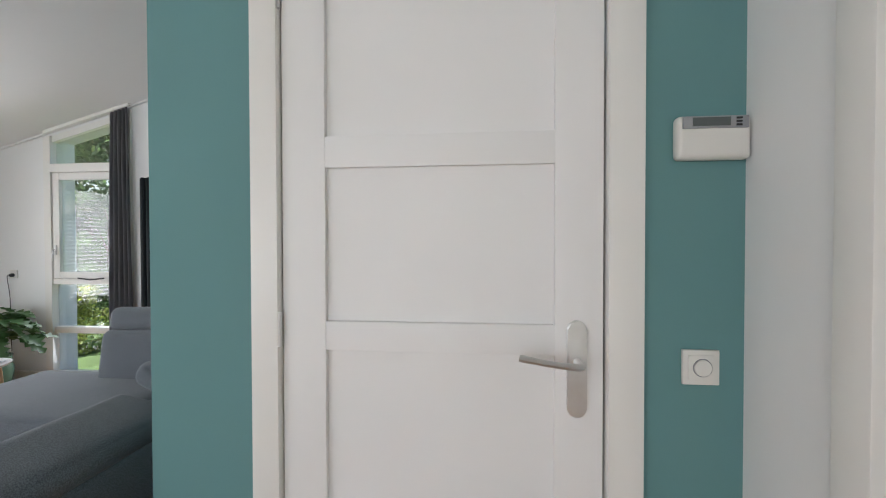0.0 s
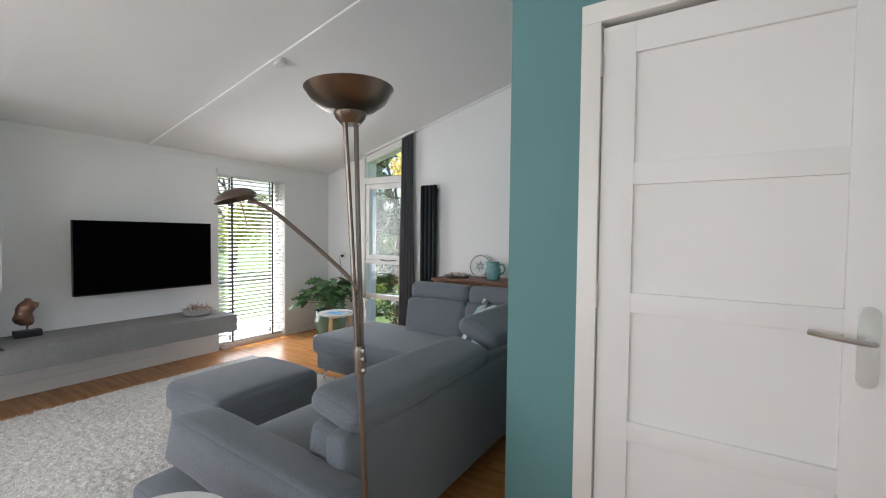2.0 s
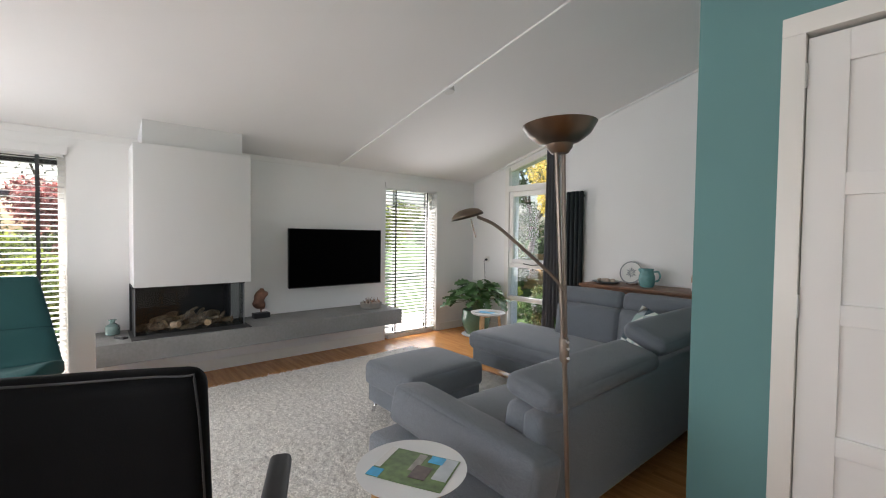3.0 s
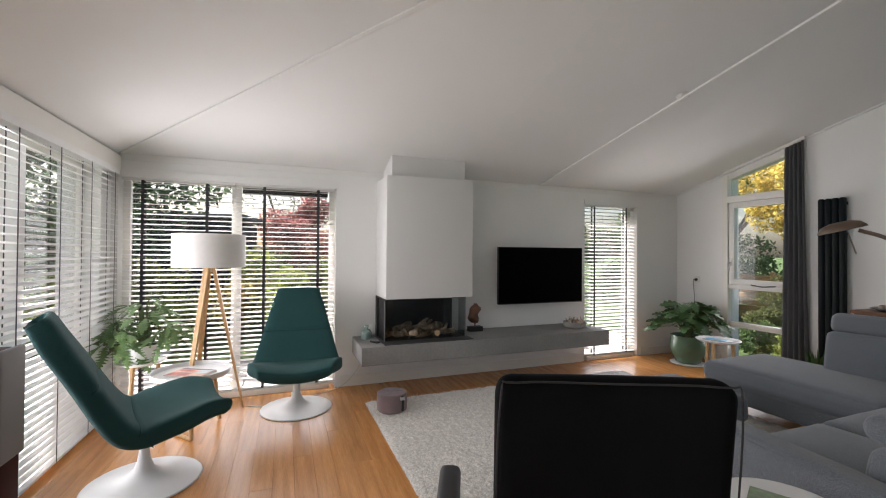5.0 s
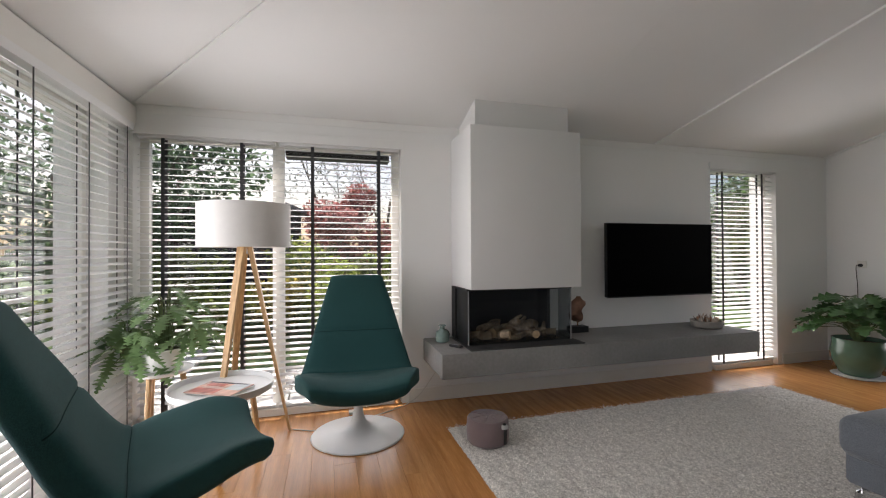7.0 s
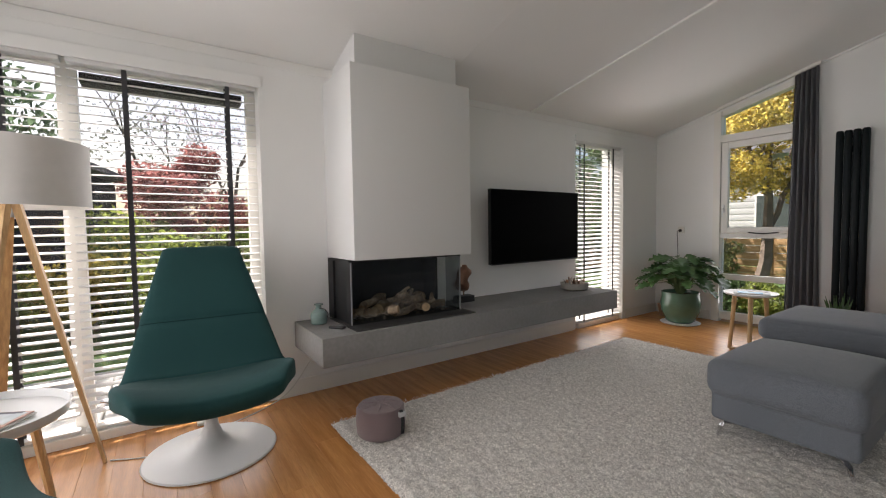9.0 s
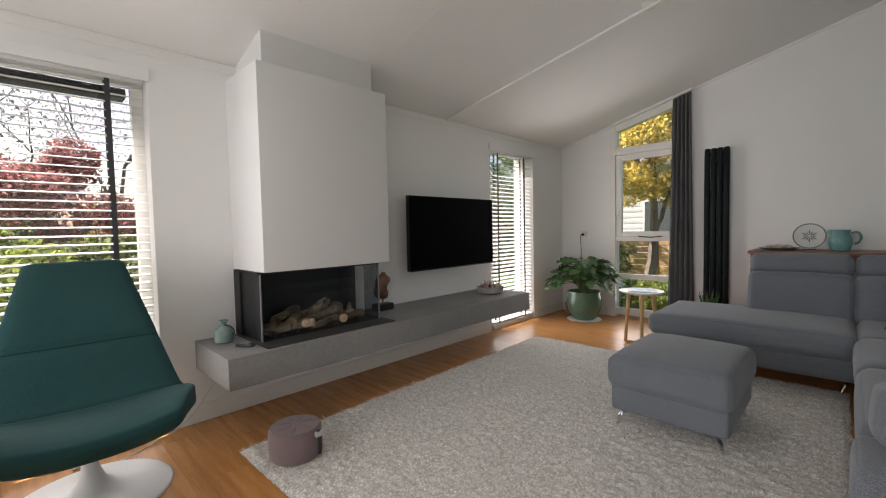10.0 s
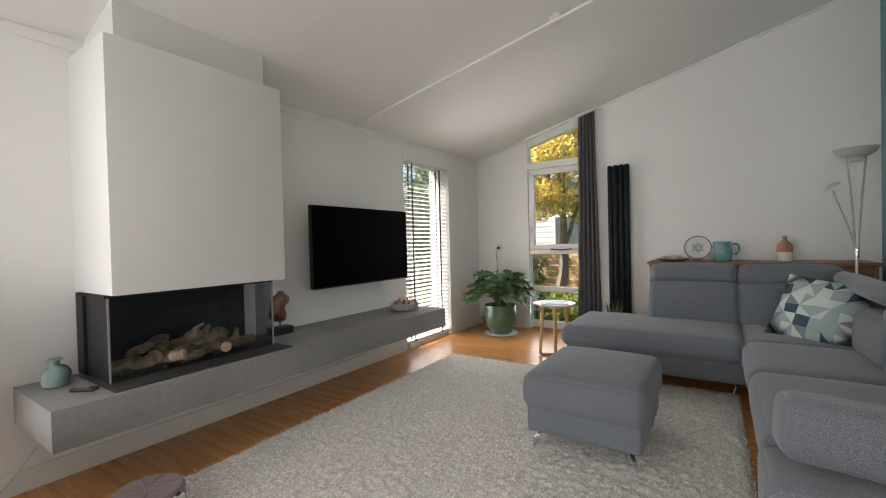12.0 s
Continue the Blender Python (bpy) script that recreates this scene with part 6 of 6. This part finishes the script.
house(pose(-5.0, 15.0, -0.09), 9, 7, 3.6, 5.8, "neighbouring house with pale board siding", M_SIDING, [(-2.5, 0.9, 1.1, 1.3), (1.2, 0.9, 1.4, 1.3)])
sh = thing("garden_shed", pose(-11.0, -4.0, -0.09, 0, 0, 80), "dark stained timber garden shed", "shed")
for k in range(15):
    part("board", boxed((-1.1, -0.02, k * 0.15), (1.1, 0.02, k * 0.15 + 0.14), 0.004), M_SHED, sh)
part("body", boxed((-1.08, 0.02, 0), (1.08, 1.6, 2.2)), M_SHED, sh, smooth=False)
part("roof", boxed((-1.25, -0.2, 2.24), (1.25, 1.75, 2.34), 0.01), M_ROOF, sh)

# terrace slabs round the house
tc_ = structure("terrace", boxed((-8.4, -7.2, -0.14), (1.8, -3.76, -0.084)), M_PAVE, "bed under pale terrace slabs", "terrace")
slab = to_mesh("slab", boxed((-0.295, -0.295, -0.03), (0.295, 0.295, 0.0), 0.006, 1), M_PAVE)
for i in range(16):
    for j in range(6):
        s = new("slab", slab)
        s.parent = tc_
        s.matrix_basis = pose(-8.05 + i * 0.6, -7.0 + 0.1 + j * 0.6 + 0.05, -0.055 + random.uniform(-0.002, 0.002))
tp_ = structure("garden_path", boxed((-7.2, -3.6, -0.14), (-5.70, 5.4, -0.084)), M_PAVE, "bed under the pale slabs along the house", "path")
for i in range(2):
    for j in range(14):
        s = new("slab", slab)
        s.parent = tp_
        s.matrix_basis = pose(-6.0 - i * 0.6, -3.3 + j * 0.6, -0.055 + random.uniform(-0.002, 0.002))

# ---- oak strip floor ----
PW, PL = 0.128, 1.52
plank = to_mesh("plank", boxed((-PL / 2, -PW / 2, -0.016), (PL / 2, PW / 2, 0.0), 0.0008, 1), M_OAK, False)
fl = bpy.data.objects["floor"]
rest = []
count = 0
for j in range(int((YF - YL + 0.16) / (PW + 0.0007)) + 1):
    y = YL - 0.12 + PW / 2 + j * (PW + 0.0007)
    if y + PW / 2 > YF:
        break
    off = (j * 0.618 % 1) * PL
    x = XW - off + PL / 2
    while x - PL / 2 < XB:
        if XW - 0.01 < x - PL / 2 and x + PL / 2 < 0.2 and count < 290:
            p = new("plank", plank)
            p.parent = fl
            p.matrix_basis = pose(x, y, 0)
            count += 1
        else:
            rest.append((max(XW - 0.10, x - PL / 2), min(XB, x + PL / 2), y))
        x += PL + 0.0007
bm = bmesh.new()
for a, b, y in rest:
    if b - a > 0.01:
        box(bm, (a, y - PW / 2, -0.016), (b, y + PW / 2, 0.0))
pr = part("plank_field", bm, M_OAK, fl, smooth=False)
pr["kind"] = "stuff"
